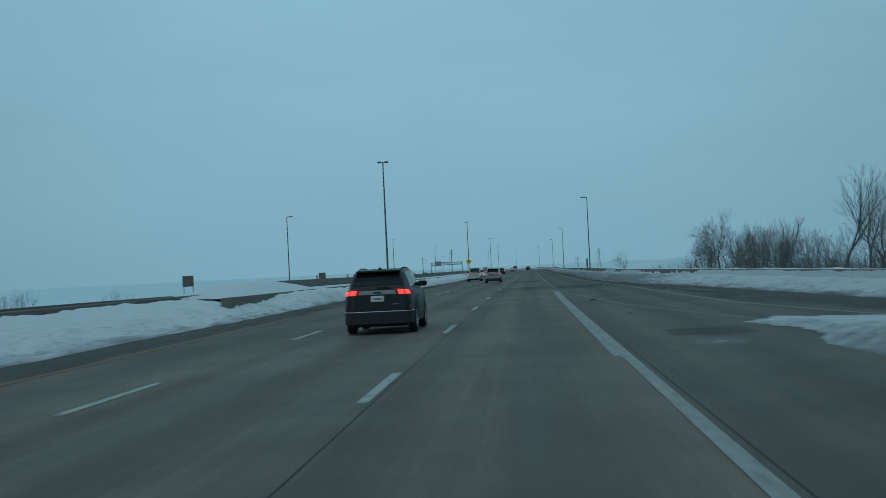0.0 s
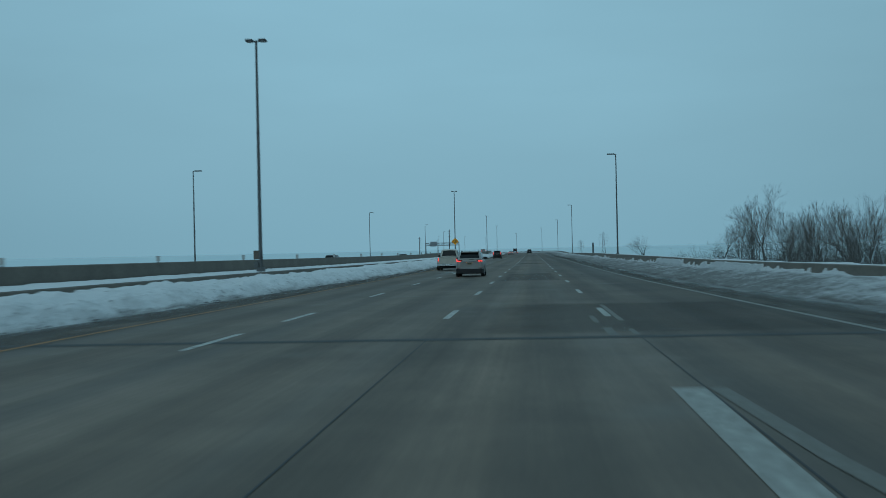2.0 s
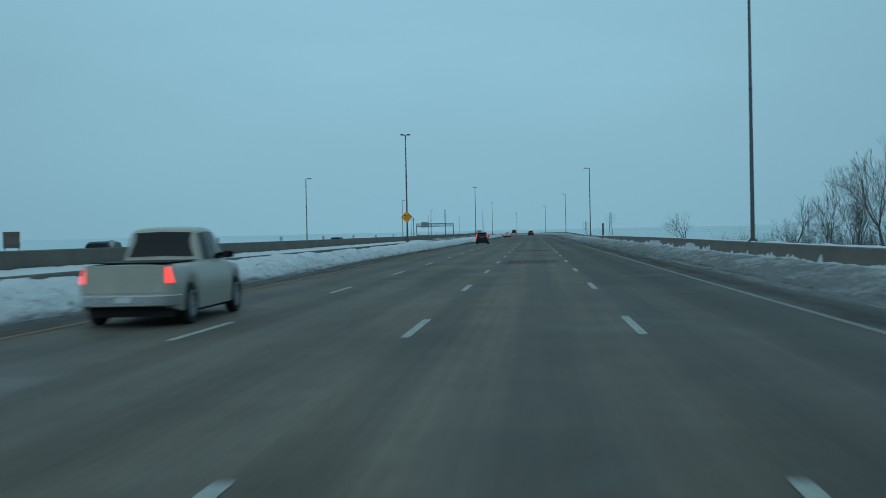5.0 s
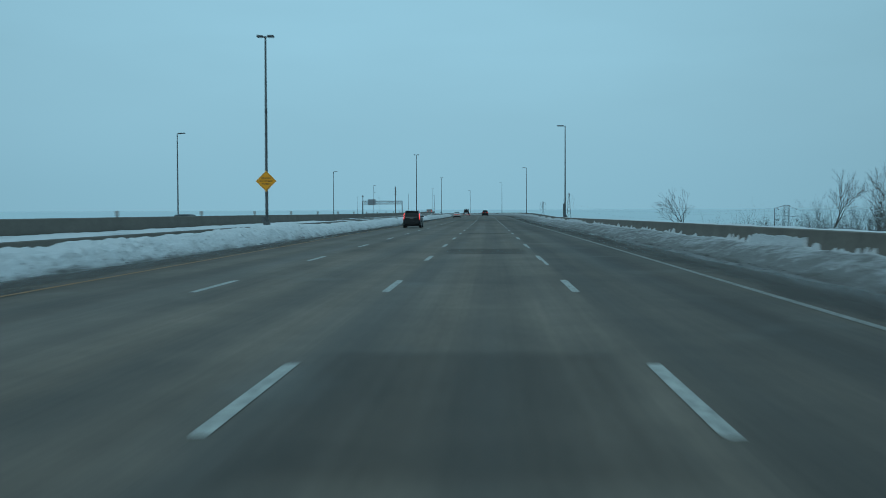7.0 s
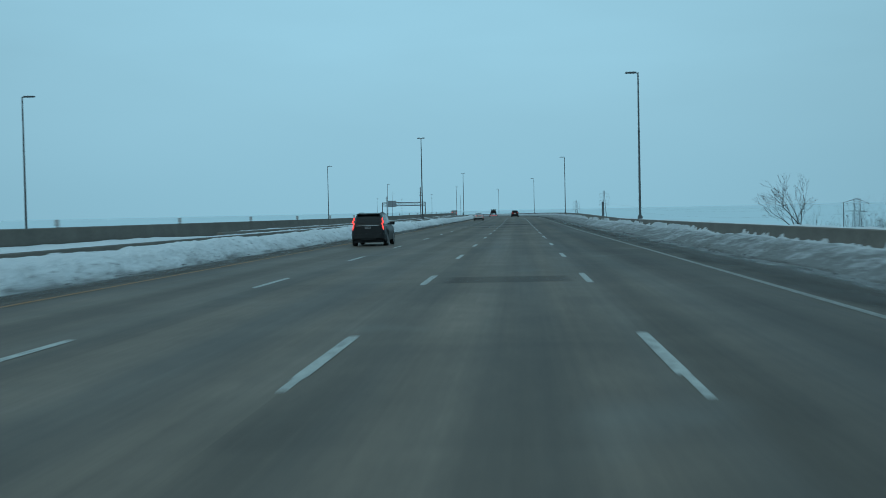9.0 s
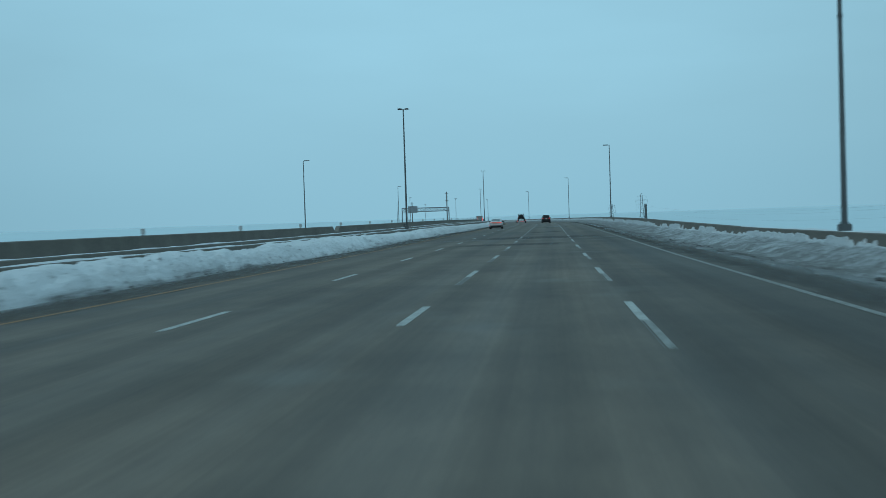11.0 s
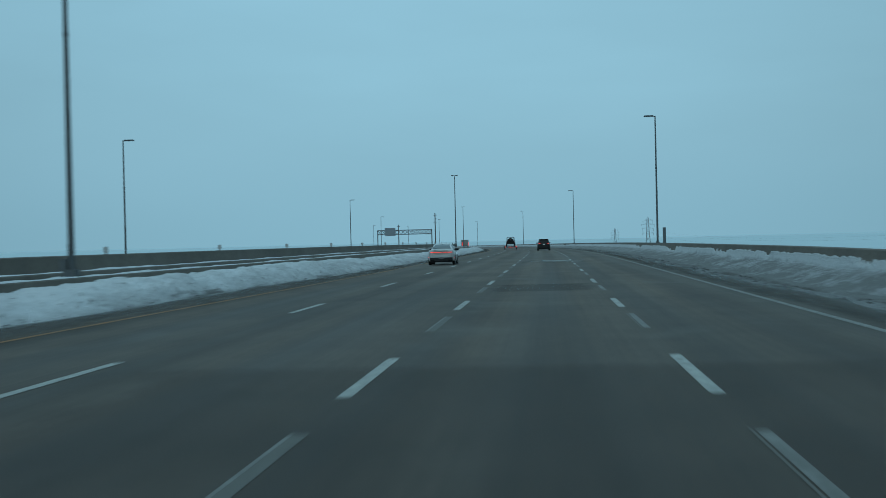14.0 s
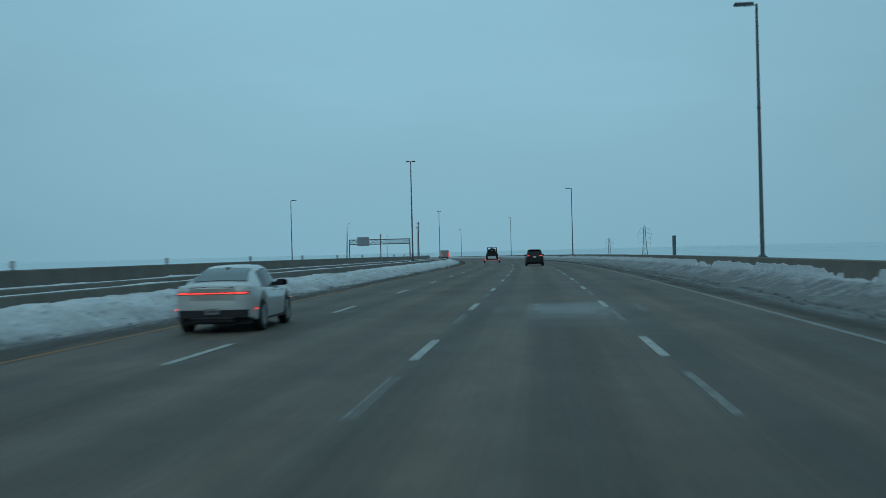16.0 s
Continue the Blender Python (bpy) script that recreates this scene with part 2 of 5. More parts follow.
def mat_film(name, col, most, along_f, across_f, fade_a, fade_b):
    """A film of dirt or damp on the paving that thins out at its edges; the UV map holds metres along and the share across."""
    m = mat(name, col, 0.65, var=0.35, scale=0.8, fine=12)
    n, l = m.node_tree.nodes, m.node_tree.links
    b = n["Principled BSDF"]
    b.inputs["Specular IOR Level"].default_value = 0.25
    uv, sp, mp, t = n.new("ShaderNodeUVMap"), n.new("ShaderNodeSeparateXYZ"), n.new("ShaderNodeMapping"), n.new("ShaderNodeTexNoise")
    mp.inputs["Scale"].default_value = (along_f, across_f, 1)
    t.inputs["Scale"].default_value, t.inputs["Detail"].default_value = 1.0, 6
    l.new(uv.outputs[0], sp.inputs[0])
    l.new(uv.outputs[0], mp.inputs[0])
    l.new(mp.outputs[0], t.inputs["Vector"])
    v = math_node(n, l, "ADD", sp.outputs[1], math_node(n, l, "MULTIPLY", math_node(n, l, "SUBTRACT", t.outputs[0], 0.5), 0.9))
    q = n.new("ShaderNodeMapRange")
    q.interpolation_type = "SMOOTHSTEP"
    q.inputs["From Min"].default_value, q.inputs["From Max"].default_value = fade_a, fade_b
    q.inputs["To Max"].default_value = most
    l.new(v, q.inputs[0])
    l.new(q.outputs[0], b.inputs["Alpha"])
    return m


def mat_worn(name, paint, under, worn):
    """Road paint worn through to the paving in specks."""
    m = mat(name, paint, 0.6, var=0.14, scale=5.0, fine=40)
    n, l = m.node_tree.nodes, m.node_tree.links
    b = n["Principled BSDF"]
    b.inputs["Specular IOR Level"].default_value = 0.22
    top = b.inputs["Base Color"].links[0].from_socket
    co, t = n.new("ShaderNodeTexCoord"), n.new("ShaderNodeTexNoise")
    t.inputs["Scale"].default_value, t.inputs["Detail"].default_value = 7.0, 8
    l.new(co.outputs["Object"], t.inputs["Vector"])
    mr = n.new("ShaderNodeMapRange")
    mr.inputs["From Min"].default_value, mr.inputs["From Max"].default_value = 0.42 - worn * 0.2, 0.72 - worn * 0.2
    l.new(t.outputs[0], mr.inputs[0])
    mx = n.new("ShaderNodeMixRGB")
    mx.inputs[2].default_value = (*under, 1)
    l.new(mr.outputs[0], mx.inputs[0])
    l.new(top, mx.inputs[1])
    l.new(mx.outputs[0], b.inputs["Base Color"])
    return m


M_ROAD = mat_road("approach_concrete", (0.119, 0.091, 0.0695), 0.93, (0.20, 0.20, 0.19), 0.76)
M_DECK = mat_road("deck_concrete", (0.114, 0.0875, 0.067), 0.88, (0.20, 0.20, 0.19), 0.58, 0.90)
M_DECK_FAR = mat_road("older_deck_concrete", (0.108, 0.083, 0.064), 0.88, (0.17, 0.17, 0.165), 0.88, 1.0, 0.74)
M_WHITE_LINE = mat_worn("white_line_paint", (0.39, 0.392, 0.362), (0.17, 0.17, 0.155), 0.18)
M_OLD = mat_worn("old_line_paint", (0.158, 0.152, 0.138), (0.098, 0.088, 0.073), 0.85)
M_EDGE_LINE = mat_worn("edge_line_paint", (0.25, 0.248, 0.228), (0.125, 0.12, 0.105), 0.45)
M_GORE_LINE = mat_worn("broad_line_paint", (0.30, 0.298, 0.275), (0.15, 0.145, 0.13), 0.35)
M_GHOST = mat_worn("blasted_line_paint", (0.122, 0.115, 0.102), (0.082, 0.074, 0.062), 0.8)
M_FADED = mat_worn("faded_line_paint", (0.24, 0.24, 0.225), (0.105, 0.10, 0.088), 0.7)
M_YELLOW_LINE = mat_worn("yellow_line_paint", (0.34, 0.125, 0.008), (0.15, 0.082, 0.03), 0.4)
M_SEAL = mat("joint_sealant", (0.018, 0.018, 0.018), 0.7)
M_STEEL_JOINT = mat("expansion_joint_steel", (0.20, 0.215, 0.225), 0.6, 0.3)
M_BARRIER = mat("barrier_concrete", (0.132, 0.113, 0.094), 0.85, var=0.30, scale=0.6, fine=9.0, bump=0.3)
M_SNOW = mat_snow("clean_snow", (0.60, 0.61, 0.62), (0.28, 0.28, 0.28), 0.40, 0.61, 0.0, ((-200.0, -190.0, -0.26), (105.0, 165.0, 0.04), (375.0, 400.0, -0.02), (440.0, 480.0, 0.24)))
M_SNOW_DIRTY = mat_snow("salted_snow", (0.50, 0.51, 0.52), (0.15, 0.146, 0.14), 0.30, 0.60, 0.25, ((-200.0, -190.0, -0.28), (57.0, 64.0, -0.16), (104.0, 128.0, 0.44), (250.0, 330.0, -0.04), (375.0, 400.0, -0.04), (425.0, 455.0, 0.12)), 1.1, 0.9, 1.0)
M_WET = mat_film("dark_wet_grit", (0.060, 0.050, 0.041), 0.62, 0.25, 3.0, -0.05, 0.55)
M_DAMP = mat_film("damp_concrete", (0.052, 0.041, 0.032), 0.26, 0.25, 1.5, 0.05, 0.8)
M_SALT = mat_film("dried_salt", (0.30, 0.305, 0.295), 0.66, 0.16, 5.0, 0.55, 1.05)
M_FRINGE = mat_film("thin_gritty_slush", (0.23, 0.232, 0.228), 0.66, 0.22, 3.2, 0.25, 0.90)
M_SLUSH = mat("gritty_slush", (0.05, 0.047, 0.043), 0.9, bump=0.3)
# distant haze put into the snow's base colour so it meets the sky
M_HAZED_SNOW = mat("hazed_snow", (0.500, 0.603, 0.630), 0.95, var=0.05, scale=0.01, fine=0.1)
M_POLE = mat("galvanised_steel", (0.095, 0.103, 0.107), 0.5, 0.5, scale=1.0)
M_HEAD = mat("lamp_housing", (0.06, 0.065, 0.07), 0.5, 0.3)
M_LENS = mat("lamp_glass", (0.35, 0.37, 0.38), 0.2)
M_BARK = mat("bark", (0.085, 0.076, 0.07), 0.9, scale=2.0)
M_SIGN_Y = mat("yellow_sign_sheet", (0.80, 0.30, 0.004), 0.45, var=0.06)
M_BLACK = mat("black_print", (0.015, 0.015, 0.015), 0.6)
M_SIGN_BACK = mat("brown_sign_back", (0.105, 0.085, 0.072), 0.7)
M_ALU = mat("sign_aluminium", (0.22, 0.24, 0.26), 0.55, 0.4)
M_REFL = mat("delineator_white", (0.36, 0.38, 0.385), 0.6)
M_GLASS = mat("tinted_glass", (0.006, 0.008, 0.009), 0.12, var=0.1, spec=0.16)
M_GLASS_CLEAR = mat("rear_glass", (0.035, 0.05, 0.055), 0.06, var=0.1, spec=0.7)
M_TYRE = mat("tyre_rubber", (0.018, 0.018, 0.018), 0.85, bump=0.2)
M_RIM = mat("alloy_rim", (0.33, 0.34, 0.35), 0.4, 0.7)
M_RIM_DARK = mat("dark_rim", (0.08, 0.08, 0.085), 0.45, 0.6)
M_PLASTIC = mat("black_plastic", (0.022, 0.022, 0.024), 0.65, spec=0.2)
M_CHROME = mat("chrome_trim", (0.55, 0.56, 0.57), 0.2, 0.9, var=0.05)
M_BRUSHED = mat("dull_chrome", (0.26, 0.265, 0.27), 0.35, 0.6, var=0.1)
M_RED = mat("red_lamp_lit", (0.9, 0.02, 0.015), 0.3, var=0.02, emit=0.9)
M_RED_HOT = mat("red_lamp_bright", (1.0, 0.06, 0.05), 0.3, var=0.02, emit=1.3)
M_AMBER = mat("amber_lamp_lit", (1.0, 0.30, 0.03), 0.3, var=0.02, emit=1.0)
M_RED_OFF = mat("red_lens", (0.22, 0.012, 0.012), 0.25)
M_PLATE = mat("licence_plate_sheet", (0.55, 0.57, 0.60), 0.5)
M_PLATE_Y = mat("amber_plate_sheet", (0.19, 0.15, 0.085), 0.5)
M_PAINT_WHITE = mat("pearl_white_paint", (0.37, 0.37, 0.36), 0.30, var=0.16, scale=1.2, coat=0.8)
M_PAINT_DIRTY = mat("road_dusted_paint", (0.285, 0.265, 0.24), 0.5, var=0.22, scale=2.2)
M_PLATE_DULL = mat("grimy_plate_sheet", (0.16, 0.16, 0.165), 0.5)
M_PAINT_SILVER = mat("salt_stained_white_paint", (0.205, 0.20, 0.19), 0.42, var=0.16, scale=1.6, coat=0.2)
M_PAINT_BLACK = mat("black_paint", (0.012, 0.013, 0.014), 0.42, var=0.25, spec=0.25)
M_PAINT_GREY = mat("dark_grey_paint", (0.013, 0.0155, 0.017), 0.42, var=0.25, spec=0.25)
M_PAINT_BEIGE = mat("champagne_paint", (0.36, 0.34, 0.30), 0.4, var=0.12, coat=0.2)


# ---- mesh helpers ----
def link(name, me, material, parent=None, label=""):
    if material:
        me.materials.append(material)
    ob = new(name, me)
    if parent:
        ob.parent = parent
    if label:
        tagged(ob, label)
    return ob


def part(name, bm, material, parent=None, label="", smooth=0):
    """One mesh object out of a bmesh, under a thing or a part. smooth: the angle up to which faces are shaded as one."""
    me = bpy.data.meshes.new(name)
    bmesh.ops.recalc_face_normals(bm, faces=bm.faces)
    bm.to_mesh(me)
    bm.free()
    if smooth:
        for p in me.polygons:
            p.use_smooth = True
        me.set_sharp_from_angle(angle=radians(smooth))
    return link(name, me, material, parent, label)


def thing(name, m, label, category, group="", kind=""):
    ob = new(name)
    ob.empty_display_size = 0.2
    ob.matrix_basis = m
    return tagged(ob, label, category, group, kind)


def box(bm, x0, x1, y0, y1, z0, z1, bev=0.0):
    vs = [bm.verts.new(p) for p in ((x0, y0, z0), (x1, y0, z0), (x1, y1, z0), (x0, y1, z0), (x0, y0, z1), (x1, y0, z1), (x1, y1, z1), (x0, y1, z1))]
    fs = [bm.faces.new([vs[i] for i in f]) for f in ((3, 2, 1, 0), (4, 5, 6, 7), (0, 1, 5, 4), (1, 2, 6, 5), (2, 3, 7, 6), (3, 0, 4, 7))]
    if bev:
        es = list({e for f in fs for e in f.edges})
        bmesh.ops.bevel(bm, geom=es, offset=bev, segments=2, affect="EDGES", clamp_overlap=True)
    return bm


def boxed(*a, bev=0.0):
    return box(bmesh.new(), *a, bev=bev)


def tube(bm, a, b, ra, rb, n=8, cap=True):
    """A tapered round bar from a to b."""
    a, b = Vector(a), Vector(b)
    z = (b - a).normalized()
    u = z.orthogonal().normalized()
    v = z.cross(u)
    r0, r1 = [], []
    for i in range(n):
        w = u * math.cos(math.tau * i / n) + v * math.sin(math.tau * i / n)
        r0.append(bm.verts.new(a + w * ra))
        r1.append(bm.verts.new(b + w * rb))
    for i in range(n):
        j = (i + 1) % n
        bm.faces.new((r0[i], r0[j], r1[j], r1[i]))
    if cap:
        bm.faces.new(r0[::-1])
        bm.faces.new(r1)
    return bm


def lathe(profile, axis="x", n=24):
    """A turned form: profile of (radius, along) about the x axis."""
    bm = bmesh.new()
    rings = []
    for r, t in profile:
        rings.append([bm.verts.new((t, r * math.cos(math.tau * i / n), r * math.sin(math.tau * i / n))) for i in range(n)])
    for p, q in zip(rings, rings[1:]):
        for i in range(n):
            j = (i + 1) % n
            bm.faces.new((p[i], p[j], q[j], q[i]))
    return bm


def lerp_table(table, v):
    xs, ys = zip(*table)
    return float(np.interp(v, xs, ys))


# ---- the road's line: distance along it, metres to the right, height ----
STEP = 2.0
STATIONS = np.arange(-200, 2400, STEP)
KNOTS = np.arange(0, 1081, 60.0)
BEND = np.interp(STATIONS, KNOTS, np.array([-0.83, -0.81, -0.16, -0.25, 0.33, 0.13, 0.04, 0.39, -0.39, 1.47, 3.39, 4.38, 4.70, 4.60, 4.30, 4.02, 3.82, 3.67, 3.59]) * 1e-4)
GRADE = np.interp(STATIONS, KNOTS, np.array([-2.99, -3.47, -4.18, 2.28, 1.91, -2.01, 0.68, 4.93, -1.60, -2.99, -1.75, -0.64, -0.21, -0.08, -0.12, -0.18, -0.22, -0.26, -0.29]) * 1e-5)
ZERO = 100
TURN = np.cumsum(BEND) * STEP
TURN -= TURN[ZERO]
SLOPE = np.cumsum(GRADE) * STEP
SLOPE -= SLOPE[ZERO]
LINE_X, LINE_Y, LINE_Z = np.cumsum(-np.sin(TURN)) * STEP, np.cumsum(np.cos(TURN)) * STEP, np.cumsum(SLOPE) * STEP
LINE_X, LINE_Y, LINE_Z = LINE_X - LINE_X[ZERO], LINE_Y - LINE_Y[ZERO], LINE_Z - LINE_Z[ZERO]
GROUND_Z = -9.0


def heading(s):
    return float(np.interp(s, STATIONS, TURN))


def at(s, d, z=0.0):
    a = heading(s)
    return Vector((np.interp(s, STATIONS, LINE_X) + d * math.cos(a), np.interp(s, STATIONS, LINE_Y) + d * math.sin(a), np.interp(s, STATIONS, LINE_Z) + z))


def stand(s, d, z=0.0, turn=0.0):
    """The pose of a thing beside or on the road, its y axis along the traffic."""
    return Matrix.Translation(at(s, d, z)) @ Matrix.Rotation(heading(s) + radians(turn), 4, "Z")


def sweep(name, stations, profile, material, smooth=0, closed=False, uv=None):
    """A mesh along the road. profile(s) gives the (d, z) points of the section at s; uv(s, i, d, z) the map."""
    verts, faces, uvs, count = [], [], [], 0
    for s in stations:
        pts = profile(s)
        count = len(pts)
        for i, (d, z) in enumerate(pts):
            verts.append(at(s, d, z))
            uvs.append(uv(s, i, d, z) if uv else (s, d))
    for k in range(len(stations) - 1):
        for i in range(count if closed else count - 1):
            j = (i + 1) % count
            faces.append((k * count + i, k * count + j, (k + 1) * count + j, (k + 1) * count + i))
    if closed:
        faces.append(tuple(range(count))[::-1])
        faces.append(tuple((len(stations) - 1) * count + i for i in range(count)))
    me = bpy.data.meshes.new(name)
    me.from_pydata(verts, [], faces)
    layer = me.uv_layers.new(name="metres")
    for lp in me.loops:
        layer.data[lp.index].uv = uvs[lp.vertex_index]
    me.validate()
    bm = bmesh.new()
    bm.from_mesh(me)
    bmesh.ops.recalc_face_normals(bm, faces=bm.faces)
    bm.to_mesh(me)
    bm.free()
    if smooth:
        for p in me.polygons:
            p.use_smooth = True
        me.set_sharp_from_angle(angle=radians(smooth))
    return link(name, me, material)


def spaced(a, b, step):
    return list(np.linspace(a, b, max(2, int(round((b - a) / step)) + 1)))


def rough(s, k, f=1.0):
    return noise.noise(Vector((s * f, k, 0.5)))


# ---- large structure ----
ROAD_A, ROAD_JOINT, ROAD_END = -150.0, 104.5, 1150.0
SECOND_JOINT = 428.6


def right_face(s):
    """How far out the right-hand parapet stands: further out along the slip road."""
    return 9.4 + max(0.0, 148 - s) * 0.053


def parapet_top(s):
    """Height of the right-hand parapet over the paving, which falls and rises a little."""
    return lerp_table(((60, 0.76), (96, 0.78), (122, 0.82), (140, 0.84), (172, 0.93), (200, 0.97), (254, 1.0), (309, 0.92), (345, 0.86), (397, 0.82), (425, 0.92), (468, 1.05), (521, 1.03), (600, 1.0)), s)


def right_line(s):
    return lerp_table(((40, 12.0), (50, 9.6), (57.6, 8.15), (67.5, 7.05), (78, 6.68), (94, 6.45), (119, 5.82), (140, 5.45), (160, 5.32), (210, 5.28), (330, 5.28), (387, 5.18), (415, 5.3), (500, 5.35)), s)


def left_line(s):
    return lerp_table(((40, -8.42), (60, -8.5), (77, -8.6), (106, -8.8), (125, -8.65), (161, -8.6), (235, -8.65), (250, -8.85), (307, -9.18), (390, -9.02), (448, -8.95), (485, -8.4), (520, -8.35)), s)


def deck(s):
    return [(d, 0.0) for d in (-13.0, -8.85, -5.49, -1.83, 1.83, 5.2)] + [(right_face(s) + 0.2, 0.0)]


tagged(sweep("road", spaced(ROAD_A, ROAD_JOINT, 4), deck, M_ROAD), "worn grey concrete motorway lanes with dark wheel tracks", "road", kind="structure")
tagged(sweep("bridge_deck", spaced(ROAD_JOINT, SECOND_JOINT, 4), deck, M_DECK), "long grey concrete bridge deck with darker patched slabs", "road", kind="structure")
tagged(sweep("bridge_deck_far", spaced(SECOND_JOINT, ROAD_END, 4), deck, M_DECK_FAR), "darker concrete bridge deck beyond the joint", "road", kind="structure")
tagged(sweep("opposite_road", spaced(ROAD_A, ROAD_END, 8), lambda s: [(-15.9, -0.1), (-26, -0.4), (-38.2, -0.78)], M_DECK), "grey concrete carriageway behind the median wall", "road", kind="structure")

gm = bmesh.new()
R = 4600.0
ring = [gm.verts.new((R * math.cos(math.tau * i / 48), R * math.sin(math.tau * i / 48) + 500, GROUND_Z)) for i in range(48)]
gm.faces.new(ring)
tagged(part("ground", gm, M_HAZED_SNOW), "flat open snow-covered land reaching the hazy horizon", "ground", kind="structure")


def slope_right(s):
    g = GROUND_Z + 0.02 - float(np.interp(s, STATIONS, LINE_Z))
    f = right_face(s) + 0.4
    return [(f, -0.3), (f + 3, -1.6), (f + 9, g * 0.72), (f + 18, g)]


def slope_left(s):
    g = GROUND_Z + 0.02 - float(np.interp(s, STATIONS, LINE_Z))
    return [(-57, g), (-47, g * 0.72), (-41.5, -2.0), (-38.2, -1.0)]


tagged(sweep("embankment_right", spaced(ROAD_A, ROAD_END, 10), slope_right, M_HAZED_SNOW, 60), "snowy slope falling away outside the parapet", "embankment", kind="structure")
tagged(sweep("embankment_left", spaced(ROAD_A, ROAD_END, 10), slope_left, M_HAZED_SNOW, 60), "snowy slope beyond the opposite carriageway", "embankment", kind="structure")


# ---- barriers ----
def safety_profile(face, top, thick, side):
    """A sloped safety shape: face is the road side, side points away from the road."""
    return lambda s: [(face(s) - side * 0.14, 0.0), (face(s) - side * 0.12, 0.09), (face(s) - side * 0.02, 0.32), (face(s) + side * 0.05, top(s) - 0.03), (face(s) + side * 0.08, top(s)),
                      (face(s) + side * (thick - 0.03), top(s)), (face(s) + side * thick, top(s) - 0.03), (face(s) + side * thick, -0.6)]


def lowered(profile, drop):
    return lambda s: [(d, z - drop) for d, z in profile(s)]


def wall_top(s):
    """Height of the median wall, with the open notch at the deck joint."""
    return lerp_table(((431.0, 1.34), (432.0, 0.96), (433.4, 0.96), (434.4, 1.34)), s)


NOTCH = [431.0, 432.0, 433.4, 434.4]
tagged(sweep("parapet_right", spaced(-150, ROAD_END, 5), safety_profile(right_face, parapet_top, 0.36, 1), M_BARRIER, 30, True),
       "stained concrete parapet with snow stuck to its face", "barrier", kind="structure")
tagged(sweep("median_barrier", spaced(76, ROAD_END, 5), safety_profile(lambda s: -12.0, lambda s: 0.80, 0.36, -1), M_BARRIER, 30, True),
       "low brown-grey concrete median barrier half buried in snow", "barrier", kind="structure")
tagged(sweep("inner_barrier", spaced(342, ROAD_END, 5), safety_profile(lambda s: -14.1, lambda s: 0.86, 0.32, -1), M_BARRIER, 30, True),
       "second low concrete barrier behind the median barrier", "barrier", kind="structure")
tagged(sweep("median_wall", sorted(spaced(103, ROAD_END, 5) + NOTCH), safety_profile(lambda s: -15.7, wall_top, 0.4, -1), M_BARRIER, 30, True),
       "tall brown-grey concrete wall along the median with a notch", "wall", kind="structure")
tagged(sweep("approach_wall", spaced(-150, 101, 5), safety_profile(lambda s: -14.6, lambda s: 0.92, 0.4, -1), M_BARRIER, 30, True),
       "low concrete median wall before the bridge", "wall", kind="structure")
tagged(sweep("parapet_left", spaced(-150, ROAD_END, 10), lowered(safety_profile(lambda s: -37.8, lambda s: 1.0, 0.36, -1), 0.76), M_BARRIER, 30, True),
       "concrete parapet of the opposite carriageway", "barrier", kind="structure")


# ---- snow along the edges ----
N_BANK = 20


def foot_left(s):
    return left_line(s) - lerp_table(((100, 1.75), (128, 1.7), (162, 1.25), (200, 1.5), (240, 1.85), (262, 1.75), (308, 1.3), (340, 1.5), (380, 1.9), (392, 1.7), (405, 1.45), (420, 1.55), (436, 1.8), (460, 1.7), (487, 1.5), (510, 1.3)), s) + 0.20 * rough(s, 3, 0.11) + 0.14 * rough(s, 5, 0.5)


def bank_left(s):
    """Ploughed bank from the shoulder up to the median barrier."""
    early = float(np.clip((88 - s) / 12, 0, 1))
    foot = foot_left(s)
    back = -12.02 - early * 2.5
    high = lerp_table(((60, 0.72), (110, 0.72), (130, 0.66), (167, 0.67), (180, 0.70), (196, 0.72), (255, 0.66), (275, 0.70), (292, 0.80), (299, 0.80), (306, 0.66), (318, 0.70), (340, 0.70), (375, 0.74), (385.5, 0.74), (386.5, 0.64), (391, 0.62), (392, 0.74), (410, 0.74), (436, 0.62), (450, 0.62), (475, 0.72), (490, 0.66), (505, 0.55), (640, 0.55)), s)
    high += 0.06 * rough(s, 1, 0.09) + 0.07 * rough(s, 2, 0.45) + 0.06 * rough(s, 6, 1.7) + 0.03 * rough(s, 7, 5.0) + 0.06 * early
    hump = math.exp(-((s - 93) / 10) ** 2)
    pts = []
    for i in range(N_BANK - 2):
        u = i / (N_BANK - 3)
        d = foot + (back - foot) * u
        z = -0.03 + (high + 0.03) * (1 - (1 - u) ** 1.9) if not early else -0.03 + (high + 0.03) * (u ** 0.8)
        z += hump * 0.62 * u ** 2 * early
        w = math.sin(math.pi * min(u * 1.02, 1.0)) ** 0.7
        lump = abs(rough(s, d * 1.5 + 11, 1.1)) * 0.16 + abs(rough(s, d * 3.1 + 40, 2.6)) * 0.14 + 0.06 * rough(s, d * 6 + 80, 5.0) - 0.06
        pts.append((d, z + w * lump))
    d, z = pts[-1]
    spill = max(0.0, z - 0.80) * (1 - early)
    return pts + [(d - 0.02 - 1.2 * min(0.15, spill), z - 0.002), (d - 0.03 - 2.6 * min(0.14, spill), z - 0.02 - spill)]


def foot_right(s):
    at_d = lerp_table(((40, 12.6), (60, 11.4), (90, 9.6), (105, 8.6), (124, 7.4), (140, 6.95), (182, 6.95), (247, 7.25), (307, 7.35), (394, 7.05), (449, 6.95), (505, 7.0), (560, 7.1)), s)
    return at_d + 0.25 * rough(s, 23, 0.12) + 0.12 * rough(s, 25, 0.6)


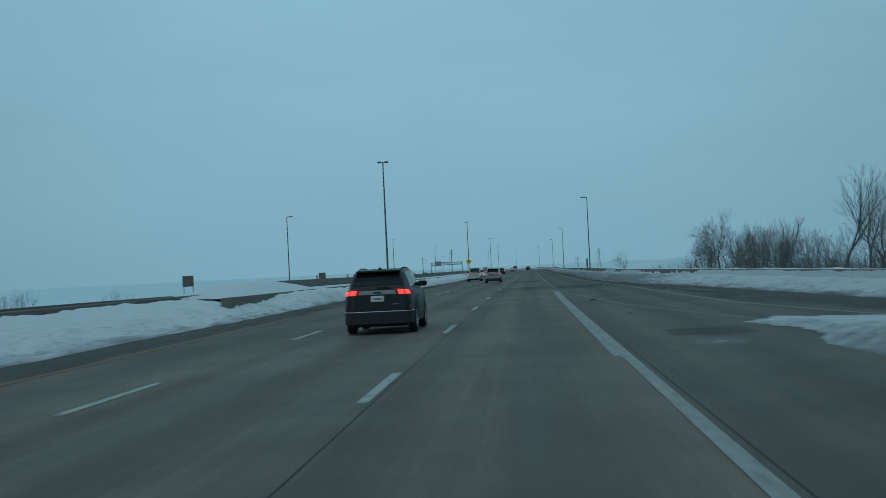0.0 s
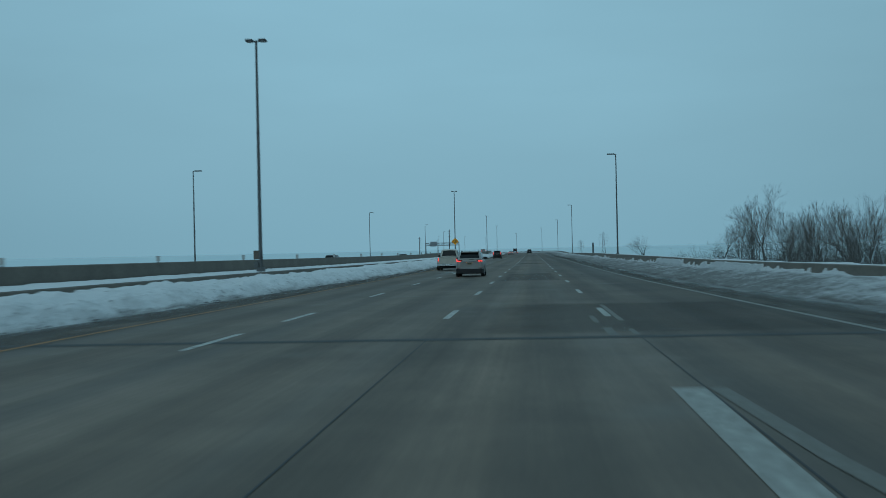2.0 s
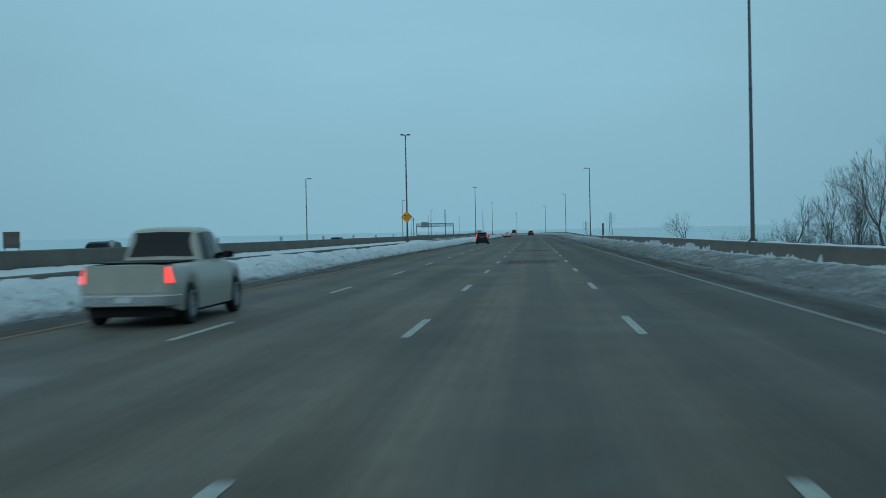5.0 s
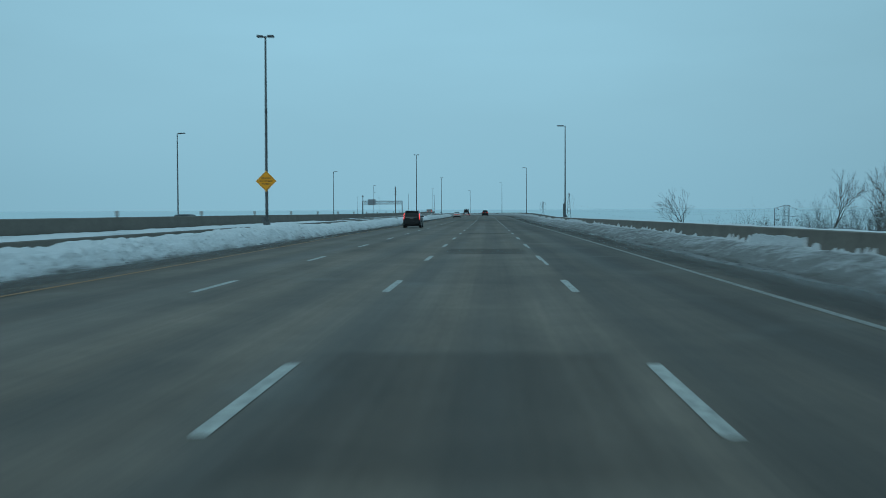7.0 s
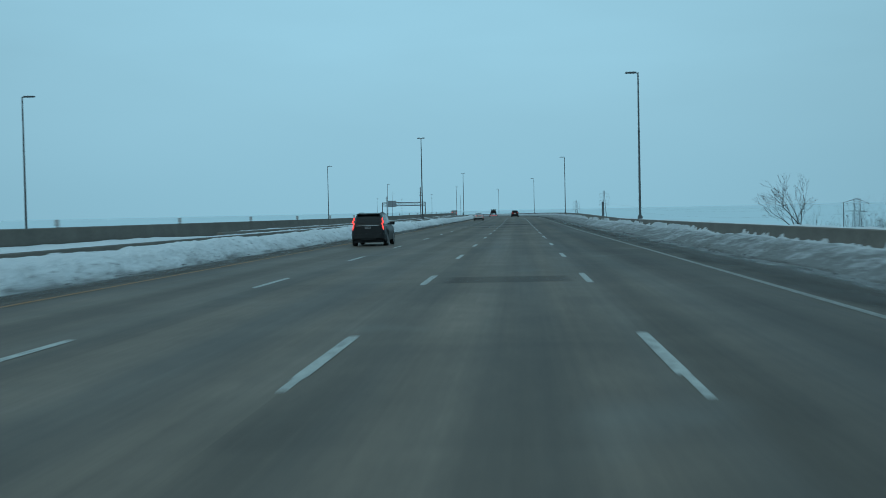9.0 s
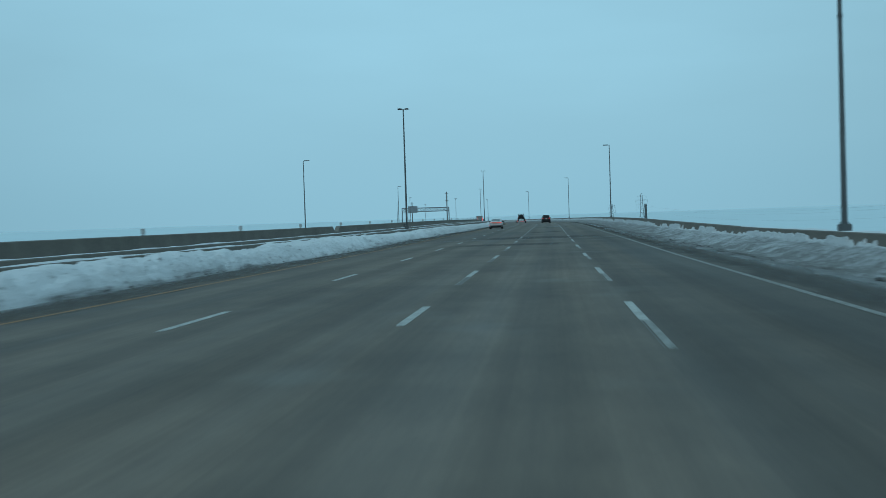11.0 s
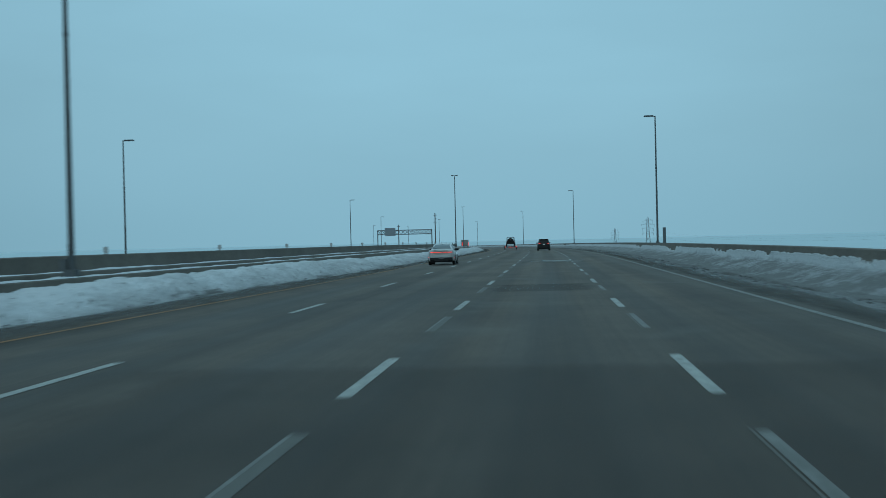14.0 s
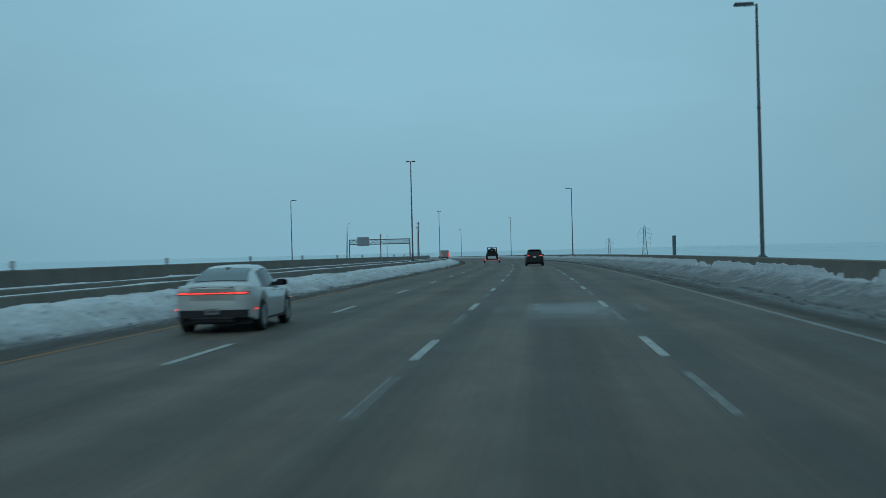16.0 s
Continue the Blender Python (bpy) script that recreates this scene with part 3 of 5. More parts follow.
SHEETS = ((-200, 109), (137, 152), (161, 176), (240, 245.5), (261, 268.5), (347, 368), (378, 398), (408, 415), (426, 434), (452, 512.5), (521, 545), (552, 700), (716, 1200))


def cling(s):
    """How high the snow still sticks to the parapet's face: whole sheets, torn strips and a few spikes."""
    e = s + 0.9 * rough(s, 31, 0.8) + 0.5 * rough(s, 32, 3.1)
    inside = max(min(e - a, c - e) for a, c in SHEETS)
    sheet = float(np.clip(inside * 7.0 + 0.5, 0, 1))
    strip = float(np.clip((rough(s, 35, 3.6) + 0.35 * rough(s, 34, 7.0) - 0.06 - 0.035 * min(9.0, max(0.0, -inside))) * 9, 0, 1))
    top = 0.92 if s < 109 else lerp_table(((109, 0.92), (180, 0.86), (240, 0.74), (330, 0.80), (425, 0.84), (445, 0.76), (640, 0.78)), s)
    ragged = 0.05 * rough(s, 38, 0.7) + 0.05 * rough(s, 39, 3.5)
    hole = float(np.clip((rough(s, 36, 0.45) - 0.30) * 8, 0, 1)) * 0.5 if s > 112 else 0.0
    half = 0.22 * float(np.clip(rough(s, 29, 0.30) * 2 + 0.5, 0, 1)) * lerp_table(((109, 1.0), (180, 0.7), (240, 0.25), (400, 0.4), (440, 1.0)), s)
    top = top * parapet_top(s)
    least = lerp_table(((440, 0.40), (470, 0.50)), s) + half
    return least + ragged + (top - least) * max(sheet * (1 - hole), strip * min(0.95, max(0.12, 0.45 + 0.8 * rough(s, 30, 1.9))))


def bank_right(s):
    """Salt-stained bank: a low crust at the shoulder, a heap behind it, and torn sheets stuck to the parapet."""
    f, foot, top = right_face(s) - 0.15, foot_right(s), cling(s)
    base = 0.44 + 0.06 * rough(s, 41, 0.2) + 0.05 * rough(s, 42, 0.9)
    flat = lerp_table(((150, 0.08), (330, 0.14), (400, 0.34), (540, 0.38)), s)
    pts = []
    for i in range(N_BANK - 3):
        u = i / (N_BANK - 4)
        d = foot + (f - foot) * u
        z = -0.03 + 0.08 * min(u * 9, 1.0) + (base - 0.05) * float(np.clip((u - flat) / (1 - flat), 0, 1)) ** 1.05
        w = math.sin(math.pi * min(u * 1.02, 1.0)) ** 0.7
        lump = abs(rough(s, d * 1.6 + 51, 0.8)) * 0.10 + abs(rough(s, d * 2.2 + 60, 2.6)) * 0.10 + 0.06 * rough(s, d * 4 + 95, 5.0) - 0.04
        pts.append((d, z + w * lump * lerp_table(((330, 1.0), (450, 0.55)), s)))
    g = right_face(s)
    low = pts[-1][1]
    top = max(top, low + 0.02)
    pts += [(g - 0.10 + 0.03 * rough(s, 44, 1.5), low + (top - low) * 0.4), (g - 0.035 + 0.03 * rough(s, 45, 2.2), top - 0.02), (g + 0.045, top)]
    return pts


def bank_uv(s, i, d, z):
    return (s, i / (N_BANK - 1))


FINE = spaced(20, 170, 0.4) + spaced(170.3, 560, 0.22) + spaced(560.5, 700, 0.6) + spaced(702, ROAD_END, 2.5)
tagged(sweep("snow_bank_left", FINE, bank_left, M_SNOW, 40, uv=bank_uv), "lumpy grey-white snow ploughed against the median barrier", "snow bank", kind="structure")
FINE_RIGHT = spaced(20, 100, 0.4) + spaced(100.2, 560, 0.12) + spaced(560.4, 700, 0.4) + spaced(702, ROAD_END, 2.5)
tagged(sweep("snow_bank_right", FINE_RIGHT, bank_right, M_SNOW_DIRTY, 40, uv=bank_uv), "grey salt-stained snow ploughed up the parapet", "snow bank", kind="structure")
WET = spaced(20, ROAD_END, 1.5)
tagged(sweep("wet_shoulder", WET, lambda s: [(left_line(s) + 0.25, 0.003), (foot_left(s) - 0.3, 0.003)], M_WET, uv=lambda s, i, d, z: (s, float(i))), "dark wet grit on the paving beside the median snow", "shoulder", kind="structure")
tagged(sweep("wet_shoulder", WET, lambda s: [(right_line(s) + (0.0 if s > 90 else 0.3), 0.003), (max(foot_right(s) + 0.3, right_line(s) + 0.4), 0.003)], M_WET, uv=lambda s, i, d, z: (s, float(i))), "dark wet grit on the paving beside the parapet snow", "shoulder", kind="structure")

FRINGE = spaced(106, 640, 1.5)
tagged(sweep("slush_fringe", FRINGE, lambda s: [(foot_right(s) - 0.95, 0.0045), (foot_right(s) - 0.4, 0.0045), (foot_right(s) + 0.3, 0.0045)], M_FRINGE, uv=lambda s, i, d, z: (s, (0.0, 0.62, 1.0)[i])), "thin grey slush drawn out along the foot of the snow", "slush", kind="structure")

tagged(sweep("slush_fringe", FRINGE, lambda s: [(foot_left(s) + 0.55, 0.0045), (foot_left(s) + 0.2, 0.0045), (foot_left(s) - 0.3, 0.0045)], M_FRINGE, uv=lambda s, i, d, z: (s, (0.0, 0.55, 1.0)[i])), "thin grey slush fraying out from the median snow", "slush", kind="structure")


def film(name, s0, s1, d0, d1, material, label):
    """A patch that fades at its near and far ends and along its sides."""
    ss, n = spaced(s0, s1, (s1 - s0) / 24), 10

    def share(s, i, d, z):
        e = min(s - s0, s1 - s) / (s1 - s0) * (6.0 if material is M_DAMP else 2.0)
        return (s, min(1.0, e, min(i, n - i) / n * (5.0 if material is M_DAMP else 2.2)))
    return tagged(sweep(name, ss, lambda s: [(d0 + (d1 - d0) * i / n, 0.0022 if material is M_DAMP else 0.0034) for i in range(n + 1)], material, uv=share), label, "stain", kind="structure")


for s0, s1, d0, d1 in ((105, 119, -1.2, 6.2), (231, 238.5, -1.7, 1.7), (268.8, 276.3, -1.7, 1.75), (309.5, 312.5, -1.7, 1.75), (410, 415.5, -5.4, 1.75), (428.8, 438.5, -5.4, 5.1), (459, 465.5, -1.7, 1.75), (146, 169, -1.7, 1.7), (153.5, 160, -5.2, -3.0), (50.6, 53.6, 2.9, 5.0)):
    film("damp_slab", s0, s1, d0, d1, M_DAMP, "darker damp slab in the deck")
for s0, s1, d0, d1 in ((493, 527, -3.6, 5.2), (168, 190, -8.0, -4.0), (45.5, 52, 2.1, 5.2)):
    film("salt_stain", s0, s1, d0, d1, M_SALT, "pale swirls of dried road salt on the deck")


def median_snow(s):
    low = 0.22 * float(np.clip((s - 335) / 15, 0, 1))
    pts = []
    for i in range(7):
        u = i / 6
        d = -12.33 - 3.3 * u
        pts.append((d, 0.70 + 0.08 * u + 0.62 * math.exp(-((s - 93) / 10) ** 2) * min(1.0, u * 2.0) - low * 0.8 + 0.05 * rough(s, d + 70, 0.5) * math.sin(math.pi * u) + 0.04 * rough(s, d * 3 + 90, 1.6)))
    return pts


def cap(d0, d1, top, k):
    def section(s):
        h = 0.015 + 0.05 * max(0.0, rough(s, k, 0.3) + 0.2) + 0.06 * max(0.0, rough(s, k + 4, 0.9) - 0.1)
        return [(d0, top - 0.01), (d0 * 0.75 + d1 * 0.25, top + h * 0.8), (d0 * 0.4 + d1 * 0.6, top + h), (d1, top - 0.01)]
    return section


MID = spaced(78, 640, 0.8) + spaced(642, ROAD_END, 4)
tagged(sweep("median_snow", MID, median_snow, M_SNOW, 50, uv=lambda s, i, d, z: (s, 1.0)), "white snow lying between the median barriers", "snow", kind="structure")
tagged(sweep("snow_cap", MID, cap(-12.09, -12.33, 0.80, 101), M_SNOW, 50, uv=lambda s, i, d, z: (s, 1.0)), "thin snow lying on the low median barrier", "snow", kind="structure")
tagged(sweep("snow_cap", [s for s in MID if s > 346], cap(-14.19, -14.40, 0.86, 111), M_SNOW, 50, uv=lambda s, i, d, z: (s, 1.0)), "thin snow lying on the inner barrier", "snow", kind="structure")
tagged(sweep("snow_cap", [s for s in spaced(60, 400, 0.8)], lambda s: cap(right_face(s) + 0.09, right_face(s) + 0.33, parapet_top(s), 121)(s), M_SNOW, 50, uv=lambda s, i, d, z: (s, 1.0)), "thin snow crust on top of the parapet", "snow", kind="structure")


def mound():
    """The snow left between the carriageway and the slip road."""
    ss, n = spaced(16, 56.6, 0.2), 22

    def section(s):
        end = float(np.clip((56.6 - s) / 3.5, 0, 1)) ** 0.7
        high = lerp_table(((40, 0.36), (47, 0.30), (50.5, 0.20), (53, 0.12), (56.5, 0.05)), s)
        inner = lerp_table(((40, 5.3), (44, 5.3), (47, 5.05), (49, 5.6), (51, 5.7), (53, 5.35), (55, 5.0), (56.6, 6.0)), s) + 0.12 * rough(s, 131, 0.5) + 0.14 * rough(s, 133, 1.6)
        outer = inner + 0.3 + 4.0 * end
        pts = []
        for i in range(n + 1):
            u = (i / n) ** 1.3
            w = math.sin(math.pi * u)
            lump = rough(s, i * 0.5 + 140, 1.3) * 0.45 + abs(rough(s, i * 0.9 + 160, 2.9)) * 0.35 - 0.1
            pts.append((inner + (outer - inner) * u, -0.02 + high * (w ** 0.8 + lump * w ** 0.5)))
        return pts
    return sweep("snow_mound", ss, section, M_SNOW_DIRTY, 50, uv=lambda s, i, d, z: (s, min(i, n - i) / n * 1.9))


tagged(mound(), "low white mound of snow in the gore", "snow", kind="structure")

# ---- joints in the paving ----
for s0, s1, d in ((-100, 104.4, -1.70), (-100, 104.4, 1.96)):
    tagged(sweep("paving_joint", spaced(s0, s1, 3), lambda s, d=d: [(d - 0.011, 0.004), (d + 0.011, 0.004)], M_SEAL), "dark sealed seam between concrete lanes", "joint", kind="structure")
for s0, m_, w in ((ROAD_JOINT, M_SEAL, 0.25), (SECOND_JOINT, M_STEEL_JOINT, 0.11), (SECOND_JOINT + 0.22, M_SEAL, 0.05), (SECOND_JOINT - 0.22, M_SEAL, 0.05)):
    tagged(sweep("expansion_joint", [s0 - w, s0 + w], lambda s: [(-11.8, 0.005), (-2, 0.005), (4, 0.005), (9.0, 0.005)], m_), "transverse joint across the bridge deck", "joint", kind="structure")


# ---- painted lines ----
def strip(name, stations, inner, outer, material, parent=None, z=0.006):
    ob = sweep(name, stations, lambda s: [(inner(s), z), (outer(s), z)], material)
    ob.parent = parent
    return ob


tagged(strip("edge_line", spaced(ROAD_A, ROAD_END, 4), lambda s: left_line(s) - 0.065, lambda s: left_line(s) + 0.065, M_YELLOW_LINE), "worn yellow line along the left shoulder", "road marking", kind="structure")
tagged(strip("edge_line", spaced(40, ROAD_END, 4), lambda s: right_line(s) - 0.075, lambda s: right_line(s) + 0.075, M_EDGE_LINE), "white line along the right shoulder", "road marking", kind="structure")
tagged(strip("gore_line", spaced(0, 46.2, 3), lambda s: 1.68, lambda s: 1.86, M_GORE_LINE), "solid white line beside the slip road", "road marking", kind="structure")
tagged(strip("gore_line", spaced(46.2, 96.6, 3), lambda s: 1.55 + max(0.0, s - 85) * 0.004, lambda s: 1.86 + max(0.0, s - 85) * 0.008, M_GORE_LINE), "broad solid white line beside the slip road", "road marking", kind="structure")


def old_gore(s):
    return lerp_table(((52, 6.3), (58, 5.4), (65, 4.3), (70, 3.65), (76.4, 3.16), (83.7, 2.8), (92, 2.22), (96.6, 2.08)), s)


tagged(strip("old_gore_line", spaced(53, 96.6, 1.5), lambda s: old_gore(s) - 0.09, lambda s: old_gore(s) + 0.10, M_OLD), "faded white line curving off to the slip road", "road marking", kind="structure")

DASH = 4.05
approach = [42.7 + 15.24 * k for k in range(-6, 4)]
bridge = [113.1 + 15.24 * k for k in range(0, 16)] + [359.98 + 15.24 * k for k in range(0, 5)] + [360.8 + 15.24 * k for k in range(5, 48)]
for d, rows_ in ((-1.83, approach + bridge), (1.81, bridge), (-5.54, approach + [104.9] + bridge)):
    line = thing("lane_line", pose(0, 0, 0), "broken white lane line, worn by traffic", "road marking", "broken lane lines", "structure")
    for c in rows_:
        strip("dash", [c - DASH / 2, c - DASH / 2 + 0.14, c, c + DASH / 2 - 0.10, c + DASH / 2], lambda s: d - 0.075 + (0.018 + 0.03 * rough(c, 8, 0.9) if abs(s - c) > DASH / 2 - 0.01 else 0.0), lambda s: d + 0.075 - (0.012 + 0.03 * rough(c, 9, 0.9) if abs(s - c) > DASH / 2 - 0.01 else 0.0), M_WHITE_LINE, line)
    # older dashes under the new ones, blasted thin and a little out of step
    for c in rows_:
        old = c - (4.0 if c < SECOND_JOINT else 6.35)
        if d > 0 and 255 < c < 310:
            strip("old_dash", [c - 4.4 + (c - 280.74) * 0.062, c - 1.95], lambda s: d - 0.02, lambda s: d + 0.07, M_WHITE_LINE, line, 0.004)
        elif d > 0 and c > 355:
            strip("old_dash", [old - 2.0, old + 2.0], lambda s: d - 0.02, lambda s: d + 0.09, M_EDGE_LINE if c < SECOND_JOINT else M_FADED, line, 0.004)
            strip("old_dash", [old - 2.0, old + 2.1], lambda s: d - 0.065, lambda s: d - 0.04, M_GHOST, line, 0.004)
        elif -5 < d < 0 and 285 < c < 310:
            strip("old_dash", [c - 2.8, c - 1.95], lambda s: d - 0.05, lambda s: d + 0.05, M_WHITE_LINE, line, 0.004)
        elif d > -5 and c > 365:
            strip("old_dash", [old - 2.0, old + 2.0], lambda s: d - 0.02, lambda s: d + 0.10, M_GHOST, line, 0.004)
            strip("old_dash", [old - 2.0, old + 2.0], lambda s: d - 0.06, lambda s: d - 0.022, M_FADED, line, 0.004)
    if d > 0:
        # leftovers of earlier lines by the deck joint
        for s0, s1, d0, d1, faded in ((109.3, 117.0, 1.92, 2.04, M_OLD), (108.8, 111.4, 1.38, 1.50, M_GHOST), (104.9, 107.1, 1.45, 1.62, M_GHOST), (104.9, 106.6, 1.90, 2.0, M_GHOST)):
            strip("old_dash", [s0, s1], lambda s: d0, lambda s: d1, faded, line, 0.005)


# ---- lighting columns ----
def column_parts(root, high, base_z, double):
    bm = tube(bmesh.new(), (0, 0, base_z), (0, 0, high), 0.096, 0.055, 12)
    part("shaft", bm, M_POLE, root, smooth=40)
    part("base_plate", boxed(-0.19, 0.19, -0.19, 0.19, base_z - 0.25, base_z + 0.03, bev=0.02), M_POLE, root)
    for i in range(4):
        a = math.tau * (i + 0.5) / 4
        part("anchor_bolt", tube(bmesh.new(), (0.16 * math.cos(a), 0.16 * math.sin(a), base_z), (0.16 * math.cos(a), 0.16 * math.sin(a), base_z + 0.10), 0.018, 0.018, 6), M_POLE, root)
    part("hand_hole", boxed(-0.06, 0.06, -0.125, -0.09, base_z + 0.45, base_z + 0.75, bev=0.01), M_HEAD, root)
    part("strap", lathe_ring(0.085, 0.10, high * 0.62), M_HEAD, root)
    for sx in ((-1, 1) if double else (1,)):
        part("arm", tube(bmesh.new(), (0, 0, high - 0.06), (sx * 0.22, 0, high - 0.02), 0.035, 0.03, 8), M_POLE, root)
        head = part("lamp_head", boxed(min(sx * 0.14, sx * (0.52 if double else 0.98)), max(sx * 0.14, sx * (0.52 if double else 0.98)), -0.22, 0.22, high - 0.06, high + 0.06, bev=0.03), M_HEAD, root, smooth=30)
        part("lens", boxed(min(sx * 0.2, sx * 0.48), max(sx * 0.2, sx * 0.48), -0.16, 0.16, high - 0.075, high - 0.061), M_LENS, head)


def lathe_ring(r, h, z):
    bm = bmesh.new()
    tube(bm, (0, 0, z), (0, 0, z + h), r, r, 12)
    return bm


def first_column(name, s, d, turn, high, base_z, double, label, group):
    root = thing(name, stand(s, d, 0, turn), label, "street lamp", group)
    column_parts(root, high, base_z, double)
    return root


median_lamp = first_column("street_lamp", 143.5, -13.2, 0, 12.15, 0.95, True, "tall grey steel lighting column with twin flat heads on the median", "median lighting columns")
part("junction_box", boxed(-0.33, -0.10, -0.10, 0.10, 0.95, 1.28, bev=0.02), M_POLE, median_lamp)
for s, d in ((299.4, -13.3), (456.8, -13.15), (618.9, -13.2), (779.7, -13.2), (938.0, -13.2), (1096.0, -13.2)):
    copy_thing(median_lamp, stand(s, d))
right_lamp = first_column("street_lamp", 223.2, 9.64, 180, 12.2, 1.03, False, "tall grey steel lighting column with one arm on the roadside parapet", "parapet lighting columns")
for s, d in ((379.7, 9.72), (533.6, 9.92), (688.1, 9.6), (841.0, 9.62), (996.0, 9.62)):
    copy_thing(right_lamp, stand(s, d, 0, 180))
left_lamp = first_column("street_lamp", 221.9, -38.2, 0, 11.42, 0.26, False, "tall grey steel lighting column with one arm beyond the median wall", "far lighting columns")
for s, d in ((378.0, -38.5), (533.2, -38.1), (690.4, -38.3), (843.7, -38.2), (999.0, -38.2)):
    copy_thing(left_lamp, stand(s, d))


# ---- signs ----
def text_mesh(body, size):
    cu = bpy.data.curves.new("text", "FONT")
    cu.body, cu.size, cu.align_x, cu.align_y, cu.extrude, cu.resolution_u = body, size, "CENTER", "CENTER", 0.002, 2
    tmp = bpy.data.objects.new("text", cu)
    scene.collection.objects.link(tmp)
    me = bpy.data.meshes.new_from_object(tmp.evaluated_get(bpy.context.evaluated_depsgraph_get()))
    bpy.data.objects.remove(tmp)
    bpy.data.curves.remove(cu)
    return me


def letters(me):
    """One bmesh for each separate letter of a lettering mesh."""
    whole = bmesh.new()
    whole.from_mesh(me)
    bmesh.ops.remove_doubles(whole, verts=whole.verts, dist=1e-5)
    left, made = set(whole.faces), []
    while left:
        todo, island = [left.pop()], []
        while todo:
            f = todo.pop()
            island.append(f)
            for e in f.edges:
                for g in e.link_faces:
                    if g in left:
                        left.discard(g)
                        todo.append(g)
        bm, seen = bmesh.new(), {}
        for f in island:
            for q in f.verts:
                if q not in seen:
                    seen[q] = bm.verts.new(q.co)
            bm.faces.new([seen[q] for q in f.verts])
        made.append(bm)
    whole.free()
    return made


def warning_sign(s, d, z):
    root = thing("warning_sign", stand(s, d, z) @ Matrix.Scale(1.03, 4), "yellow diamond warning sign fixed to a lighting column", "road sign")
    r = 0.63
    bm = bmesh.new()
    pts = []
    for k in range(4):
        a = math.tau * k / 4
        for e in (-0.10, 0.0, 0.10):
            pts.append(((r - 0.035 * (e != 0) * 2.0) * math.sin(a + e), (r - 0.035 * (e != 0) * 2.0) * math.cos(a + e)))
    f0 = [bm.verts.new((x, -0.012, z_)) for x, z_ in pts]
    f1 = [bm.verts.new((x, 0.0, z_)) for x, z_ in pts]
    bm.faces.new(f0)
    bm.faces.new(f1[::-1])
    for i in range(len(pts)):
        j = (i + 1) % len(pts)
        bm.faces.new((f0[i], f1[i], f1[j], f0[j]))
    part("panel", bm, M_SIGN_Y, root)
    bm = bmesh.new()
    for k in range(4):
        a, b = math.tau * k / 4, math.tau * (k + 1) / 4
        pa, pb = Vector((0.555 * math.sin(a), -0.014, 0.555 * math.cos(a))), Vector((0.555 * math.sin(b), -0.014, 0.555 * math.cos(b)))
        qa, qb = pa * 0.965, pb * 0.965
        qa.y = qb.y = -0.014
        bm.faces.new([bm.verts.new(v) for v in (pa, pb, qb, qa)])
    part("border", bm, M_BLACK, root)
    for body, zz in (("BRIDGE", 0.17), ("ICES BEFORE", 0.0), ("ROAD", -0.17)):
        for bm in letters(text_mesh(body, 0.17 if body != "ICES BEFORE" else 0.135)):
            part("letter", bm, M_BLACK, root).matrix_basis = pose(0, -0.016, zz, 90, 0, 0)
    part("bracket", boxed(-0.12, 0.12, 0.0, 0.06, -0.3, -0.24), M_ALU, root)
    part("bracket", boxed(-0.12, 0.12, 0.0, 0.06, 0.24, 0.3), M_ALU, root)


warning_sign(299.4, -13.3, 3.42)
bpy.data.objects["warning_sign"].location += Vector((0, -0.17, 0))


def back_sign(s, d):
    root = thing("road_sign", stand(s, d, 0), "brown back of a square road sign on two posts", "road sign", "signs facing away")
    part("panel", boxed(-0.66, 0.66, -0.02, 0.02, 1.15, 2.40, bev=0.01), M_SIGN_BACK, root)
    for x in (-0.54, 0.54):
        part("post", boxed(x - 0.04, x + 0.04, 0.02, 0.09, -2.2, 2.32), M_ALU, root)
    for z in (1.4, 2.15):
        part("rail", boxed(-0.62, 0.62, -0.06, -0.02, z - 0.02, z + 0.02), M_SIGN_BACK, root)
    return root


first_back = back_sign(167.3, -39.3)
copy_thing(first_back, stand(259.4, -39.3))

marker = thing("delineator", stand(119.75, -15.9, 1.34), "small pale delineator post on the median wall", "delineator", "wall delineators")
part("post", boxed(-0.03, 0.03, -0.03, 0.03, 0.0, 0.16, bev=0.006), M_REFL, marker)
part("reflector", boxed(-0.09, 0.09, -0.045, -0.02, 0.06, 0.28, bev=0.01), M_REFL, marker)
part("foot", boxed(-0.06, 0.06, -0.06, 0.06, 0.0, 0.02), M_ALU, marker)
for k in range(1, 56):
    copy_thing(marker, stand(119.75 + 15.79 * k, -15.9, wall_top(119.75 + 15.79 * k)))


